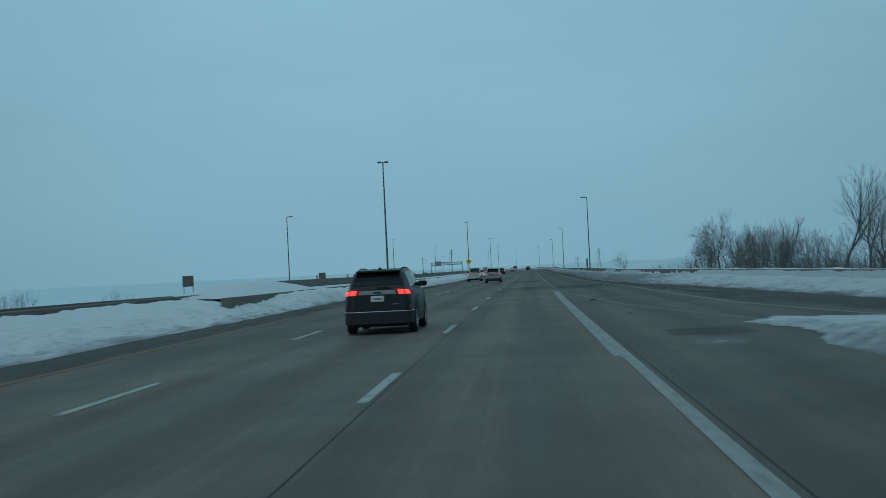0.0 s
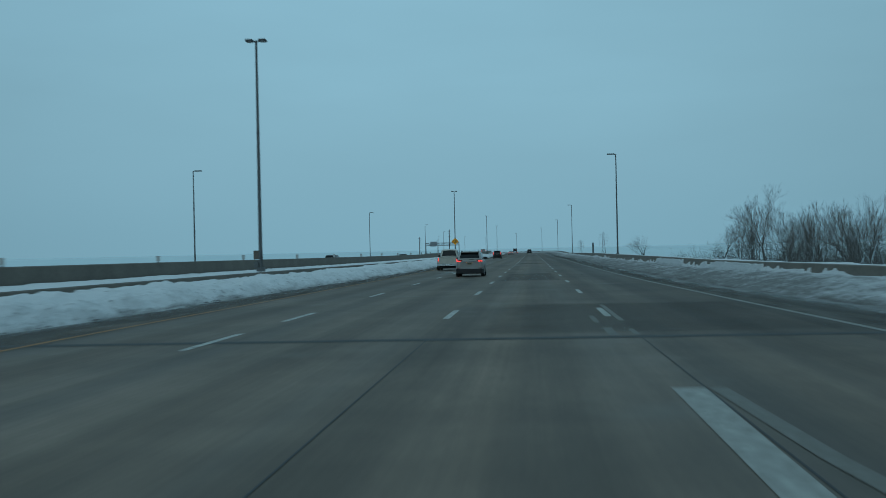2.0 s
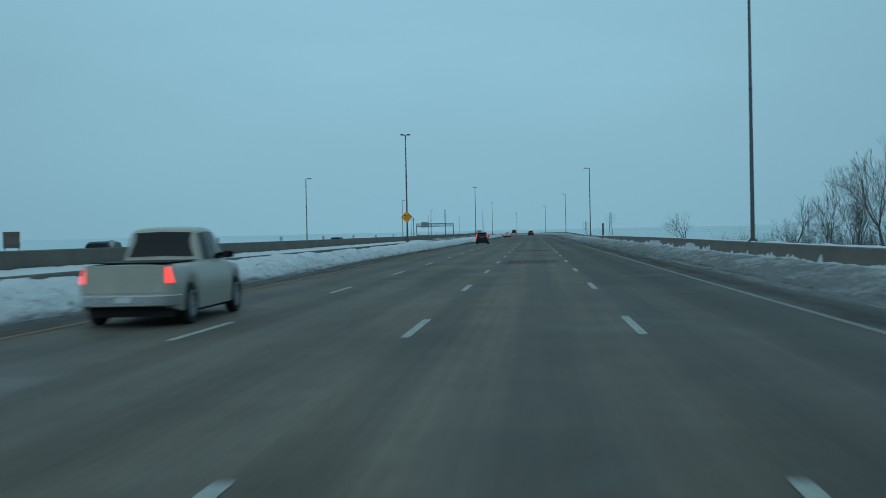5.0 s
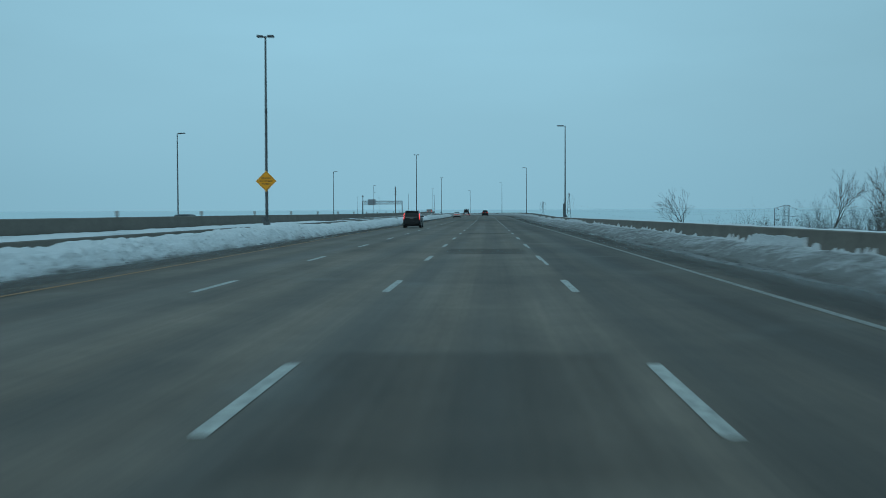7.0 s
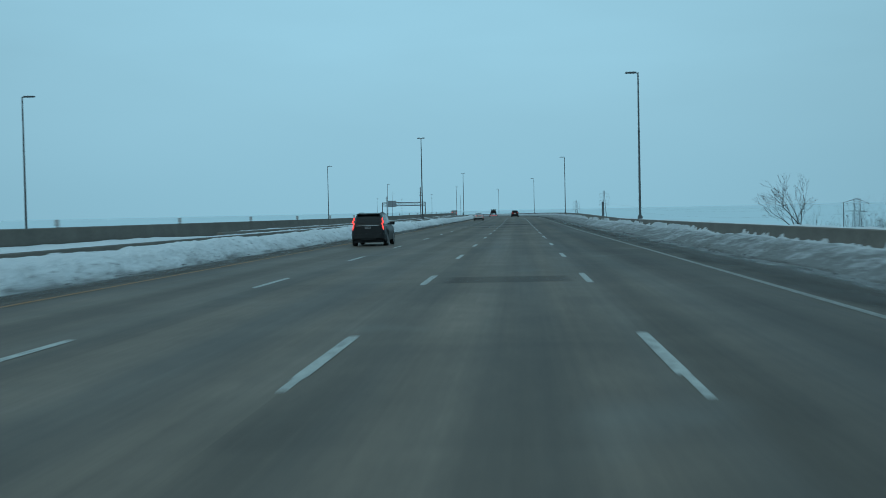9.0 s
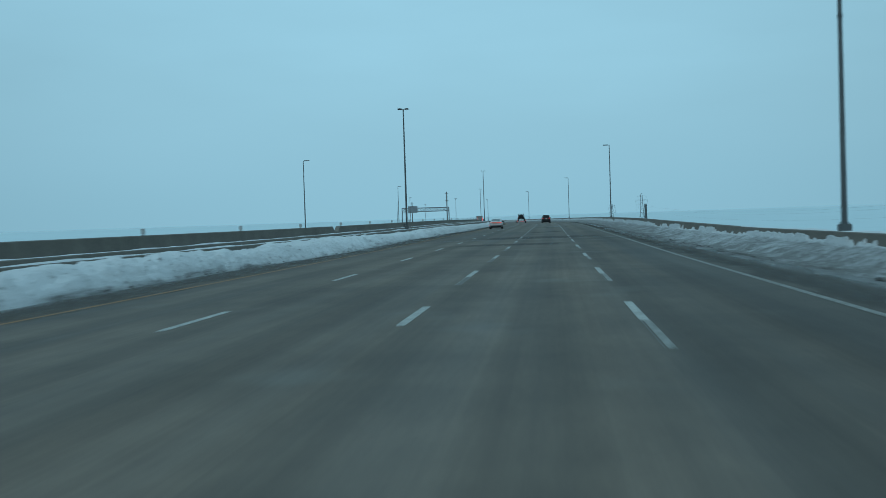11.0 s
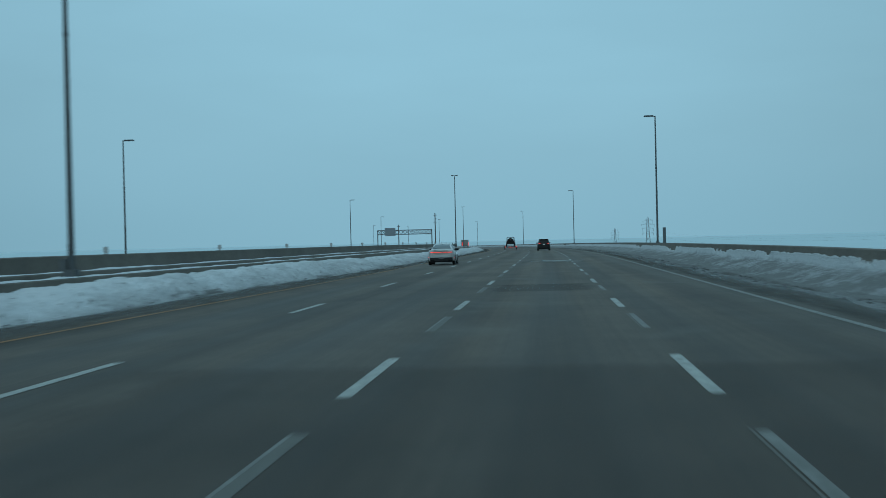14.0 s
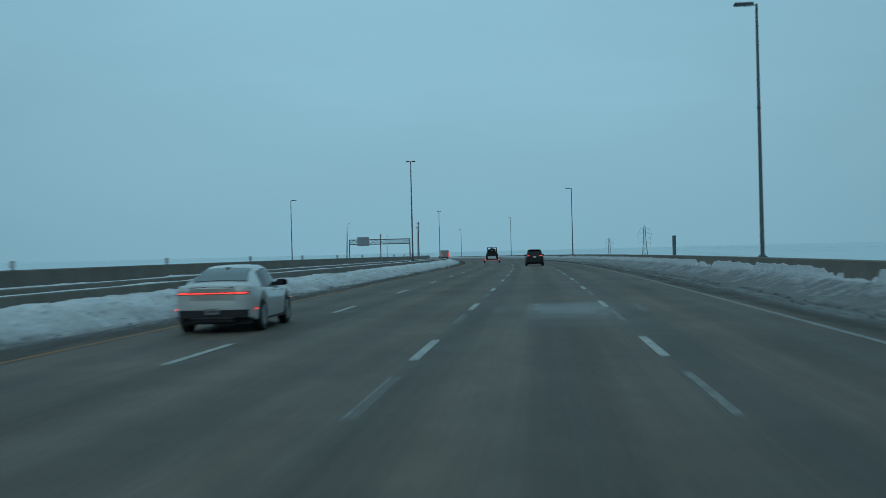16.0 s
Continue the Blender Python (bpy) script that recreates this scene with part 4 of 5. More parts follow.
def gantry(s, d0, d1, top):
    root = thing("sign_gantry", stand(s, (d0 + d1) / 2, 0), "grey steel truss gantry spanning the opposite carriageway", "gantry")
    w = (d1 - d0) / 2
    for x in (-w, w):
        part("column", tube(bmesh.new(), (x, -0.6, 0), (x, -0.6, top), 0.2, 0.16, 10), M_POLE, root)
        part("column", tube(bmesh.new(), (x, 0.6, 0), (x, 0.6, top), 0.2, 0.16, 10), M_POLE, root)
    for y in (-0.6, 0.6):
        for z in (top - 0.1, top - 1.9):
            part("chord", tube(bmesh.new(), (-w, y, z), (w, y, z), 0.16, 0.16, 8), M_POLE, root)
    n = 14
    for i in range(n):
        x0, x1 = -w + 2 * w * i / n, -w + 2 * w * (i + 1) / n
        for a, b in (((x0, -0.6, top - 0.1), (x1, -0.6, top - 1.9)), ((x0, -0.6, top - 1.9), (x1, -0.6, top - 0.1))):
            part("lattice_bar", tube(bmesh.new(), a, b, 0.105, 0.105, 6), M_POLE, root)
        part("lattice_bar", tube(bmesh.new(), (x0, -0.6, top - 0.1), (x0, 0.6, top - 1.9), 0.05, 0.05, 6), M_POLE, root)
    part("sign_panel", boxed(-w + 3.0, -w + 7.6, -0.85, -0.75, top - 2.5, top + 0.9), M_ALU, root)


gantry(962, -37.9, -14.5, 8.5)


# ---- pylons, poles ----
def pylon(x, y, top, label, thin=1.0):
    root = thing("pylon", pose(x, y, GROUND_Z), label, "pylon", "power line pylons")
    h = top - GROUND_Z
    legs = ((-1, -1), (1, -1), (1, 1), (-1, 1))

    def w(f):
        return lerp_table(((0, 2.6), (0.45, 1.35), (0.95, 0.8), (1, 0.1)), f) * thin
    fr = [0, 0.18, 0.34, 0.48, 0.60, 0.70, 0.79, 0.87, 0.95, 1.0]
    for a, b in legs:
        bm = bmesh.new()
        for f0, f1 in zip(fr, fr[1:]):
            tube(bm, (a * w(f0), b * w(f0), f0 * h), (a * w(f1), b * w(f1), f1 * h), 0.13, 0.13, 4)
        part("leg", bm, M_POLE, root)
    bm = bmesh.new()
    for f0, f1 in zip(fr, fr[1:]):
        for k in range(4):
            (a, b), (c, e) = legs[k], legs[(k + 1) % 4]
            tube(bm, (a * w(f0), b * w(f0), f0 * h), (c * w(f1), e * w(f1), f1 * h), 0.055, 0.055, 4)
            tube(bm, (c * w(f0), e * w(f0), f0 * h), (a * w(f1), b * w(f1), f1 * h), 0.055, 0.055, 4)
    part("bracing", bm, M_POLE, root)
    for f, l in ((0.46, 5.4), (0.60, 5.4), (0.74, 6.4), (0.88, 4.8)):
        bm, l = bmesh.new(), l * thin
        for sx in (-1, 1):
            tube(bm, (sx * w(f), 0, f * h), (sx * l, 0, f * h + 0.3), 0.08, 0.05, 4)
            tube(bm, (sx * w(f), 0, f * h + 1.1), (sx * l, 0, f * h + 0.3), 0.06, 0.05, 4)
            tube(bm, (sx * l, 0, f * h + 0.3), (sx * l, 0, f * h - 1.6), 0.10, 0.10, 4)
        part("crossarm", bm, M_POLE, root)
    return root


pylon(86.0, 1395.0, 14.3, "tall lattice steel power pylon far off beyond the snow", 0.78)
pylon(69.1, 1539.3, 6.9, "lattice steel power pylon far off beyond the snow", 0.55)


def framed_pylon(x, y, top):
    """A narrow lattice mast tied by its arms to a plain pole beside it."""
    root = thing("pylon", pose(x, y, GROUND_Z), "narrow lattice mast tied to a plain steel pole beside it", "pylon", "power line pylons")
    h, w = top - GROUND_Z, 1.3
    corners = ((-w, -w), (w, -w), (w, w), (-w, w))
    for a, b in corners:
        part("leg", tube(bmesh.new(), (a, b, 0), (a * 0.8, b * 0.8, h), 0.07, 0.06, 4), M_POLE, root)
    bm, n = bmesh.new(), 8
    for k in range(n):
        z0, z1 = h * k / n, h * (k + 1) / n
        for q in range(4):
            (a, b), (c, e) = corners[q], corners[(q + 1) % 4]
            tube(bm, (a * 0.9, b * 0.9, z0), (c * 0.9, e * 0.9, z1), 0.035, 0.035, 4)
            tube(bm, (c * 0.9, e * 0.9, z0), (a * 0.9, b * 0.9, z1), 0.035, 0.035, 4)
    part("bracing", bm, M_POLE, root)
    part("pole", tube(bmesh.new(), (-4.9, 0, 0), (-4.9, 0, h - 1.2), 0.16, 0.13, 6), M_POLE, root)
    for z, l in ((h, 3.6), (h - 4.6, 3.9)):
        part("crossarm", tube(bmesh.new(), (0, 0, z), (l, 0, z - 1.5 if z == h else z - 0.4), 0.10, 0.06, 5), M_POLE, root)
        part("crossarm", tube(bmesh.new(), (0, 0, z), (-4.9, 0, z - 1.4 if z == h else z), 0.10, 0.07, 5), M_POLE, root)
        for x_ in (l, -4.0):
            part("insulator", tube(bmesh.new(), (x_, 0, z - 1.5), (x_ + 0.9, 0, z - 2.1), 0.16, 0.12, 6), M_HEAD, root)


framed_pylon(131.1, 751.7, 1.4)


def cable(a, b, sag):
    """One wire hanging between two pylons."""
    a, b = Vector(a), Vector(b)
    bm, n = bmesh.new(), 24
    pts = [a.lerp(b, k / n) - Vector((0, 0, sag * 4 * (k / n) * (1 - k / n))) for k in range(n + 1)]
    for p, q in zip(pts, pts[1:]):
        tube(bm, p, q, 0.016, 0.016, 4, False)
    tagged(part("power_cable", bm, M_POLE), "thin dark power cable hanging between distant pylons", "cable", "power cables")


for dx, z0, z1 in ((3.6, -0.7, 3.0), (-4.9, 0.0, 5.5), (3.9, -4.0, 0.0)):
    cable((131.1 + dx, 751.7, z0), (86.0 + dx, 1395.0, z1), 5.0)
    cable((131.1 + dx, 751.7, z0), (330.0 + dx, 520.0, z0 + 0.5), 2.5)


def utility_pole(x, y, top, arms, r=0.22):
    root = thing("utility_pole", pose(x, y, GROUND_Z), "dark utility pole standing far off beyond the road", "pole", "distant poles")
    h = top - GROUND_Z
    part("shaft", tube(bmesh.new(), (0, 0, 0), (0, 0, h), r * (1.0 if r > 0.5 else 1.4), r, 10), M_POLE if r > 0.5 else M_BARK, root)
    for k in range(arms):
        part("crossarm", boxed(-1.2, 1.2, -0.10, 0.10, h - 1.5 - 2.6 * k, h - 1.2 - 2.6 * k), M_BARK, root)


utility_pole(-68.7, 1267.4, 18.5, 3, 0.32)
utility_pole(-106.6, 1377.9, 12.7, 1, 0.3)
utility_pole(42.5, 824.0, 2.5, 0, 0.51)


# ---- bare trees ----
def grow(seed, trunk, spread, stems, lean, levels=7, keep=0.60, bend=0.11, drop=1.0):
    """A leafless tree twenty metres high: trunk and limbs in one mesh, twigs in the other."""
    rng = random.Random(seed)
    wood, twigs, segs = bmesh.new(), bmesh.new(), []

    def turned(way, angle):
        side = way.cross(Vector((rng.uniform(-1, 1), rng.uniform(-1, 1), rng.uniform(-0.3, 0.3)))).normalized()
        return (way * math.cos(angle) + side * math.sin(angle)).normalized()

    def limb(p, way, length, r, level):
        n = 3 if level < 4 else (2 if level < levels else 1)
        for i in range(n):
            way = (way + Vector((rng.uniform(-1, 1), rng.uniform(-1, 1), rng.uniform(-0.35, 1.05))) * bend).normalized()
            e = p + way * length / n
            r0, r1 = r * (1 - 0.30 * i / n), r * (1 - 0.30 * (i + 1) / n)
            segs.append((p, e, r0, r1, level))
            p = e
            if 1 <= level < levels - 1 and rng.random() < 0.62:
                limb(p, turned(way, spread * rng.uniform(1.1, 1.9)), length * rng.uniform(0.45, 0.7), r1 * 0.42, level + 2)
        if level < levels:
            for _ in range(3 if rng.random() < 0.30 else 2):
                limb(p, (turned(way, spread * rng.uniform(0.5, 1.15)) + Vector((0, 0, 0.10))).normalized(), length * rng.uniform(0.66, 0.88) * (drop if level == 0 else 1.0), r * keep, level + 1)

    for k in range(stems):
        a = math.tau * k / stems + seed
        tilt = 0.0 if stems == 1 else 0.24
        limb(Vector((0.3 * tilt * math.cos(a), 0.3 * tilt * math.sin(a), 0)), Vector((lean + tilt * math.cos(a), tilt * math.sin(a), 1)).normalized(), trunk * rng.uniform(0.9, 1.1), 0.23 / stems ** 0.35, 0)
    f = 20.0 / max(e.z for p, e, r0, r1, level in segs)
    for p, e, r0, r1, level in segs:
        if level >= levels:
            side = (e - p).orthogonal().normalized() * 0.010
            turn = Matrix.Rotation(math.tau / 3, 3, (e - p).normalized())
            foot = [twigs.verts.new(p * f + side), twigs.verts.new(p * f + turn @ side), twigs.verts.new(p * f + turn @ turn @ side)]
            tip = twigs.verts.new(e * f)
            for k in range(3):
                twigs.faces.new((foot[k], foot[(k + 1) % 3], tip))
            continue
        tube(wood if level < 3 else twigs, p * f, e * f, r0 * (0.8 if level > 2 else 1.0), max(r1 * (0.8 if level > 2 else 1.0), 0.009), (7, 5, 4)[level] if level < 3 else 3, False)
    return wood, twigs


KINDS = []
for seed, trunk, spread, stems, lean, *more in ((1, 6.0, 0.47, 1, 0.0), (2, 4.2, 0.42, 3, -0.12), (3, 4.0, 0.48, 2, 0.03), (4, 5.8, 0.40, 1, 0.03), (5, 3.6, 0.50, 2, 0.0), (8, 9.0, 0.42, 1, 0.02, 7, 0.64, 0.15, 0.5)):
    root = thing("tree", pose(0, -400 - seed * 30, GROUND_Z), "leafless grey-brown tree standing in snow beyond the road", "tree", "bare trees")
    wood, twigs = grow(seed, trunk, spread, stems, lean, *more)
    part("trunk", wood, M_BARK, root)
    part("crown", twigs, M_BARK, root)
    KINDS.append(root)
# kind, distance along, distance out, top above the road, turn
PLACES = [(0, 341, 48.0, 15.0, 75, 1.3), (1, 352, 47.5, 12.0, 0), (5, 402, 48.0, 7.6, 80, 1.1), (0, 374, 48.0, 9.8, 40), (4, 390, 50.0, 3.5, 10), (2, 312, 48.0, 9.9, 130), (2, 316, 52.0, 9.9, 250),
          (4, 304, 50.0, 9.0, 60), (3, 279, 48.5, 9.0, 170), (0, 268, 50.0, 9.2, 200), (4, 326, 53.0, 9.5, 300), (2, 345, 54.0, 8.5, 45), (2, 300, 55.0, 9.8, 95),
          (4, 344, 55.0, 7.0, 15), (2, 290, 54.0, 6.0, 210), (1, 310, 58.0, 8.4, 330),
          (3, 265, 48.0, 9.5, 20), (3, 249.5, 49.0, 7.0, 75), (4, 328, 49.0, 8.6, 75), (2, 236, 52.0, 5.0, 160), (2, 228, 56.0, 5.6, 310), (4, 220, 54.0, 4.0, 35), (5, 211, 45.5, 14.6, 90, 1.1), (5, 197, 47.0, 12.8, 200, 1.1), (5, 204, 49.0, 9.0, 20), (3, 240, 48.0, 5.0, 75), (3, 222, 48.5, 6.5, 10), (4, 205, 54.0, 5.0, 200),
          (4, 196, 50.0, 9.0, 260), (1, 188, 50.0, 9.5, 30), (2, 178, 54.0, 9.0, 120), (4, 270, 58.0, 7.0, 190), (2, 240, 60.0, 8.6, 240), (4, 210, 60.0, 9.0, 70), (1, 166, 52.0, 9.0, 150),
          (5, 416, 31.0, 5.3, 320, 1.2), (4, 405, 38.0, 1.0, 60), (2, 405, 50.0, 4.0, 160), (4, 395, 54.0, 3.5, 260), (3, 290, 49.0, 8.0, 40), (4, 180, -66.0, 2.5, 30), (2, 214, -63.0, 1.6, 130)]
planted = set()
for k, s, d, top, turn, *wide in PLACES:
    p = at(s, d, top)
    where = pose(p.x, p.y, GROUND_Z, 0, 0, turn)
    f = (p.z - GROUND_Z) / 20.0
    w = f * (wide[0] if wide else 1.0)
    where = where @ Matrix.Diagonal((w, w, f, 1))
    if k in planted:
        copy_thing(KINDS[k], where).matrix_basis = where
    else:
        KINDS[k].matrix_basis = where
        planted.add(k)


def thicket(x0, x1, y0, y1, n, h, seed):
    rng, bm = random.Random(seed), bmesh.new()

    def shoot(p, way, length, r, level):
        for i in range(3 if level == 0 else 2):
            way = (way + Vector((rng.uniform(-1, 1), rng.uniform(-1, 1), rng.uniform(-0.3, 0.7))) * 0.20).normalized()
            e = p + way * length / (3 if level == 0 else 2)
            tube(bm, p, e, r, r * 0.72, 3, False)
            p, r = e, r * 0.72
            for _ in range(2 if level < 2 else 0):
                side = Vector((rng.uniform(-1, 1), rng.uniform(-1, 1), rng.uniform(0.5, 1.4))).normalized()
                shoot(p, (way * 0.5 + side).normalized(), length * rng.uniform(0.28, 0.5), r * 0.6, level + 1)

    for _ in range(n):
        x, y = rng.uniform(x0, x1), rng.uniform(y0, y1)
        tall = h * rng.choice((0.45, 0.6, 0.7, 0.8, 0.95))
        for _ in range(3):
            shoot(Vector((x, y, GROUND_Z)), Vector((rng.uniform(-0.3, 0.3), rng.uniform(-0.3, 0.3), 1)).normalized(), tall * rng.uniform(0.7, 1.0), 0.045, 0)
    return tagged(part("thicket", bm, M_BARK), "low tangle of leafless brown scrub beyond the parapet", "scrub", kind="stuff")


thicket(49, 66, 175, 400, 240, 9.4, 5)

thicket(50, 66, 425, 490, 80, 8.2, 7)
thicket(85, 135, 470, 570, 260, 8.2, 6)


def clods(name, n, s0, s1, d0, d1, big, material, label, seed, foot=None, side=1):
    """Scattered lumps lying on the paving."""
    rng, bm = random.Random(seed), bmesh.new()
    for _ in range(n):
        s, d = rng.uniform(s0, s1), rng.uniform(d0, d1)
        if foot:
            d = foot(s) + side * d
        r = big * rng.uniform(0.3, 1.0) ** 1.5
        c = at(s, d, 0.05 if foot and d > foot(s) - 0.02 else 0.0)
        ring = [bm.verts.new(c + Vector((r * rng.uniform(0.6, 1.3) * math.cos(math.tau * k / 6), 1.6 * r * rng.uniform(0.6, 1.3) * math.sin(math.tau * k / 6), 0.0))) for k in range(6)]
        peak = bm.verts.new(c + Vector((0, 0, r * rng.uniform(0.3, 0.6))))
        for k in range(6):
            bm.faces.new((ring[k], ring[(k + 1) % 6], peak))
    return tagged(part(name, bm, material, smooth=70), label, "debris", kind="stuff")


for n_, s0, s1, side, big, seed in ((520, 380, 640, 1, 0.12, 21), (300, 150, 380, 1, 0.09, 22), (420, 90, 640, -1, 0.10, 23)):
    clods("slush_clods", n_, s0, s1, -0.22, 0.16, big, M_SLUSH, "dark lumps of gritty slush along the foot of the snow bank", seed, foot_right if side > 0 else foot_left, side)
clods("road_grit", 60, 490, 560, -1.5, 3.5, 0.035, M_SLUSH, "small dark bits of grit on the lane", 24)
for k, (s0, d0) in enumerate(((76.4, 2.82), (62.4, 3.15), (158.5, 3.1))):
    clods("road_debris", 1, s0, s0 + 0.02, d0, d0 + 0.02, (0.30, 0.26, 0.12)[k], M_SLUSH, "dark lump of debris lying on the slip road", 25 + k)


# ---- vehicles ----
def arch(y, axles, r):
    """Height of the wheel arch's edge over y, or 0."""
    z = 0.0
    for a in axles:
        if abs(y - a) < r:
            z = max(z, math.sqrt(r * r - (y - a) ** 2) + r * 0.86)
    return z


def vehicle(name, m, spec, label, category):
    """A car out of a lofted body, a lofted cabin with panes, wheels, lamps and trim."""
    root = thing(name, m, label, category)
    L, W, rw, ax = spec["length"], spec["width"] / 2, spec["wheel"], spec["axles"]
    top, wid, sill = spec["deck"], spec["plan"], spec["sill"]
    y0 = -L / 2
    paint = spec["paint"]
    # body
    ys = set(np.linspace(y0, L / 2, 44))
    for a in ax:
        ys |= {a + rw * 1.13 * math.sin(radians(q)) for q in range(-90, 91, 12)}
    ys |= {y0 + q for q in (0.012, 0.03, 0.055, 0.08, 0.12, 0.17, 0.24, 0.32)}
    bm, rings = bmesh.new(), []
    for y in sorted(ys):
        w = lerp_table(wid, (y - y0) / L) * W
        zt = lerp_table(top, (y - y0) / L)
        zb = max(lerp_table(sill, (y - y0) / L), arch(y, ax, rw * 1.13))
        zb = min(zb, zt - 0.12)
        mid = zb + (zt - zb) * 0.5
        tb = spec.get("tumble", 0.0)
        sec = [(w * 0.80, zb + 0.01), (w * 0.965, zb), (w * 0.985, zb + (mid - zb) * 0.5), (w, mid), (w * (0.985 - tb * 0.5), zt - 0.16 * (zt - zb)), (w * (0.955 - tb), zt - 0.03), (w * (0.90 - tb), zt), (w * 0.45, zt + 0.025), (0, zt + 0.03)]
        rings.append([bm.verts.new((x, y, z)) for x, z in sec] + [bm.verts.new((-x, y, z)) for x, z in sec[-2::-1]])
    for p, q in zip(rings, rings[1:]):
        for i in range(len(p) - 1):
            bm.faces.new((p[i], p[i + 1], q[i + 1], q[i]))
    bm.faces.new(rings[0][::-1])
    bm.faces.new(rings[-1])
    part("body", bm, paint, root, smooth=35)
    part("underbody", boxed(-W * 0.80, W * 0.80, y0 + 0.25, L / 2 - 0.3, 0.20, 0.42), M_PLASTIC, root)

    # cabin
    roof, (wb, wt) = spec["roof"], spec["cabin"]
    ca, cb = roof[0][0], roof[-1][0]

    def cabin_at(y, v):
        zb = lerp_table(top, (y - y0) / L) - 0.02
        zr = lerp_table(roof, y)
        plan = lerp_table(((ca, 0.90), (ca + 0.5, 0.98), ((ca + cb) / 2, 1.0), (cb - 0.6, 0.98), (cb, 0.92)), y)
        f = v
        rise = min(1.0, max(0.0, zr - zb) / spec.get("full_rise", 0.42))
        x = (wb + (wt - wb) * rise * f ** 1.3) * plan
        return x, zb + (zr - zb) * f
    bm, rings = bmesh.new(), []
    for y in sorted(set(np.linspace(ca, cb, 30)) | {p[0] for p in roof}):
        sec = [cabin_at(y, v) for v in (0, 0.25, 0.5, 0.75, 0.88)]
        xr, zr = cabin_at(y, 1.0)
        sec += [(xr * 0.965, zr - 0.022), (xr * 0.88, zr + 0.002), (xr * 0.45, zr + 0.02), (0, zr + 0.025)]
        rings.append([bm.verts.new((x, y, z)) for x, z in sec] + [bm.verts.new((-x, y, z)) for x, z in sec[-2::-1]])
    for p, q in zip(rings, rings[1:]):
        for i in range(len(p) - 1):
            bm.faces.new((p[i], p[i + 1], q[i + 1], q[i]))
    bm.faces.new(rings[0][::-1])
    bm.faces.new(rings[-1])
    part("cabin", bm, spec.get("cabin_paint", paint), root, smooth=40)

    def pane(pname, grid, material):
        b = bmesh.new()
        vs = [[b.verts.new(p) for p in row] for row in grid]
        for r0, r1 in zip(vs, vs[1:]):
            for i in range(len(r0) - 1):
                b.faces.new((r0[i], r0[i + 1], r1[i + 1], r1[i]))
        return part(pname, b, material, root, smooth=60)

    for sx in (-1, 1):
        for a0, a1, b0, b1 in spec["windows"]:
            grid = []
            for k in range(5):
                v = 0.08 + 0.80 * k / 4
                lo, hi = a0 + (b0 - a0) * k / 4, a1 + (b1 - a1) * k / 4
                grid.append([(sx * (cabin_at(y, v)[0] + 0.008), y, cabin_at(y, v)[1]) for y in np.linspace(lo, hi, 6)])
            pane("side_window", grid, M_GLASS)
    for pname, (ya, yb), share, material in (("rear_window", spec["rear_glass"], 0.86, spec.get("rear_tint", M_GLASS)), ("windscreen", spec["front_glass"], 0.88, M_GLASS)):
        grid = []
        for k in range(6):
            y = ya + (yb - ya) * k / 5
            xr, zr = cabin_at(y, 1.0)
            off = 0.014
            grid.append([(xr * 0.90 * share / 0.86 * u, y + (-off if pname == "rear_window" else off), zr + 0.026 - 0.02 * abs(u) + off) for u in np.linspace(-1, 1, 7)])
        pane(pname, grid, material)

    # wheels
    for a in ax:
        for sx in (-1, 1):
            x = sx * (W - 0.11)
            prof = [(rw * 0.66, -0.10), (rw * 0.93, -0.11), (rw, -0.075), (rw, 0.075), (rw * 0.93, 0.11), (rw * 0.66, 0.10)]
            ty = part("tyre", lathe(prof), M_TYRE, root, smooth=40)
            ty.matrix_basis = pose(x, a, rw)
            rim = part("rim", rim_mesh(rw * 0.67, sx, spec.get("spokes", 10)), spec.get("rim", M_RIM), ty, smooth=30)
    # mirrors
    for sx in (-1, 1):
        ym, zm = spec["mirror"]
        mi = part("wing_mirror", boxed(min(sx * (W - 0.17), sx * (W + 0.11)), max(sx * (W - 0.17), sx * (W + 0.11)), ym - 0.07, ym + 0.08, zm - 0.07, zm + 0.08, bev=0.035), spec.get("mirror_paint", M_PLASTIC), root, smooth=40)
        part("mirror_glass", boxed(min(sx * (W + 0.01), sx * (W + 0.12)), max(sx * (W + 0.01), sx * (W + 0.12)), ym - 0.078, ym - 0.072, zm - 0.05, zm + 0.06), M_GLASS, mi)
    # rear panel pieces: name, x range, z range, how far proud at the rear end, depth, material
    path = [(0.0, y0)] + [(lerp_table(wid, q / L) * W, y0 + q) for q in np.linspace(0, 0.8, 41)]
    reach = np.concatenate(([0], np.cumsum([math.dist(p, q) for p, q in zip(path, path[1:])])))

    def lean(z):
        zt = lerp_table(top, 0.04)
        tb = spec.get("tumble", 0.0)
        return float(np.interp(z, (0.4 + (zt - 0.4) * 0.5, zt - 0.16 * (zt - 0.4), zt - 0.03), (1.0, 0.985 - tb * 0.5, 0.955 - tb)))

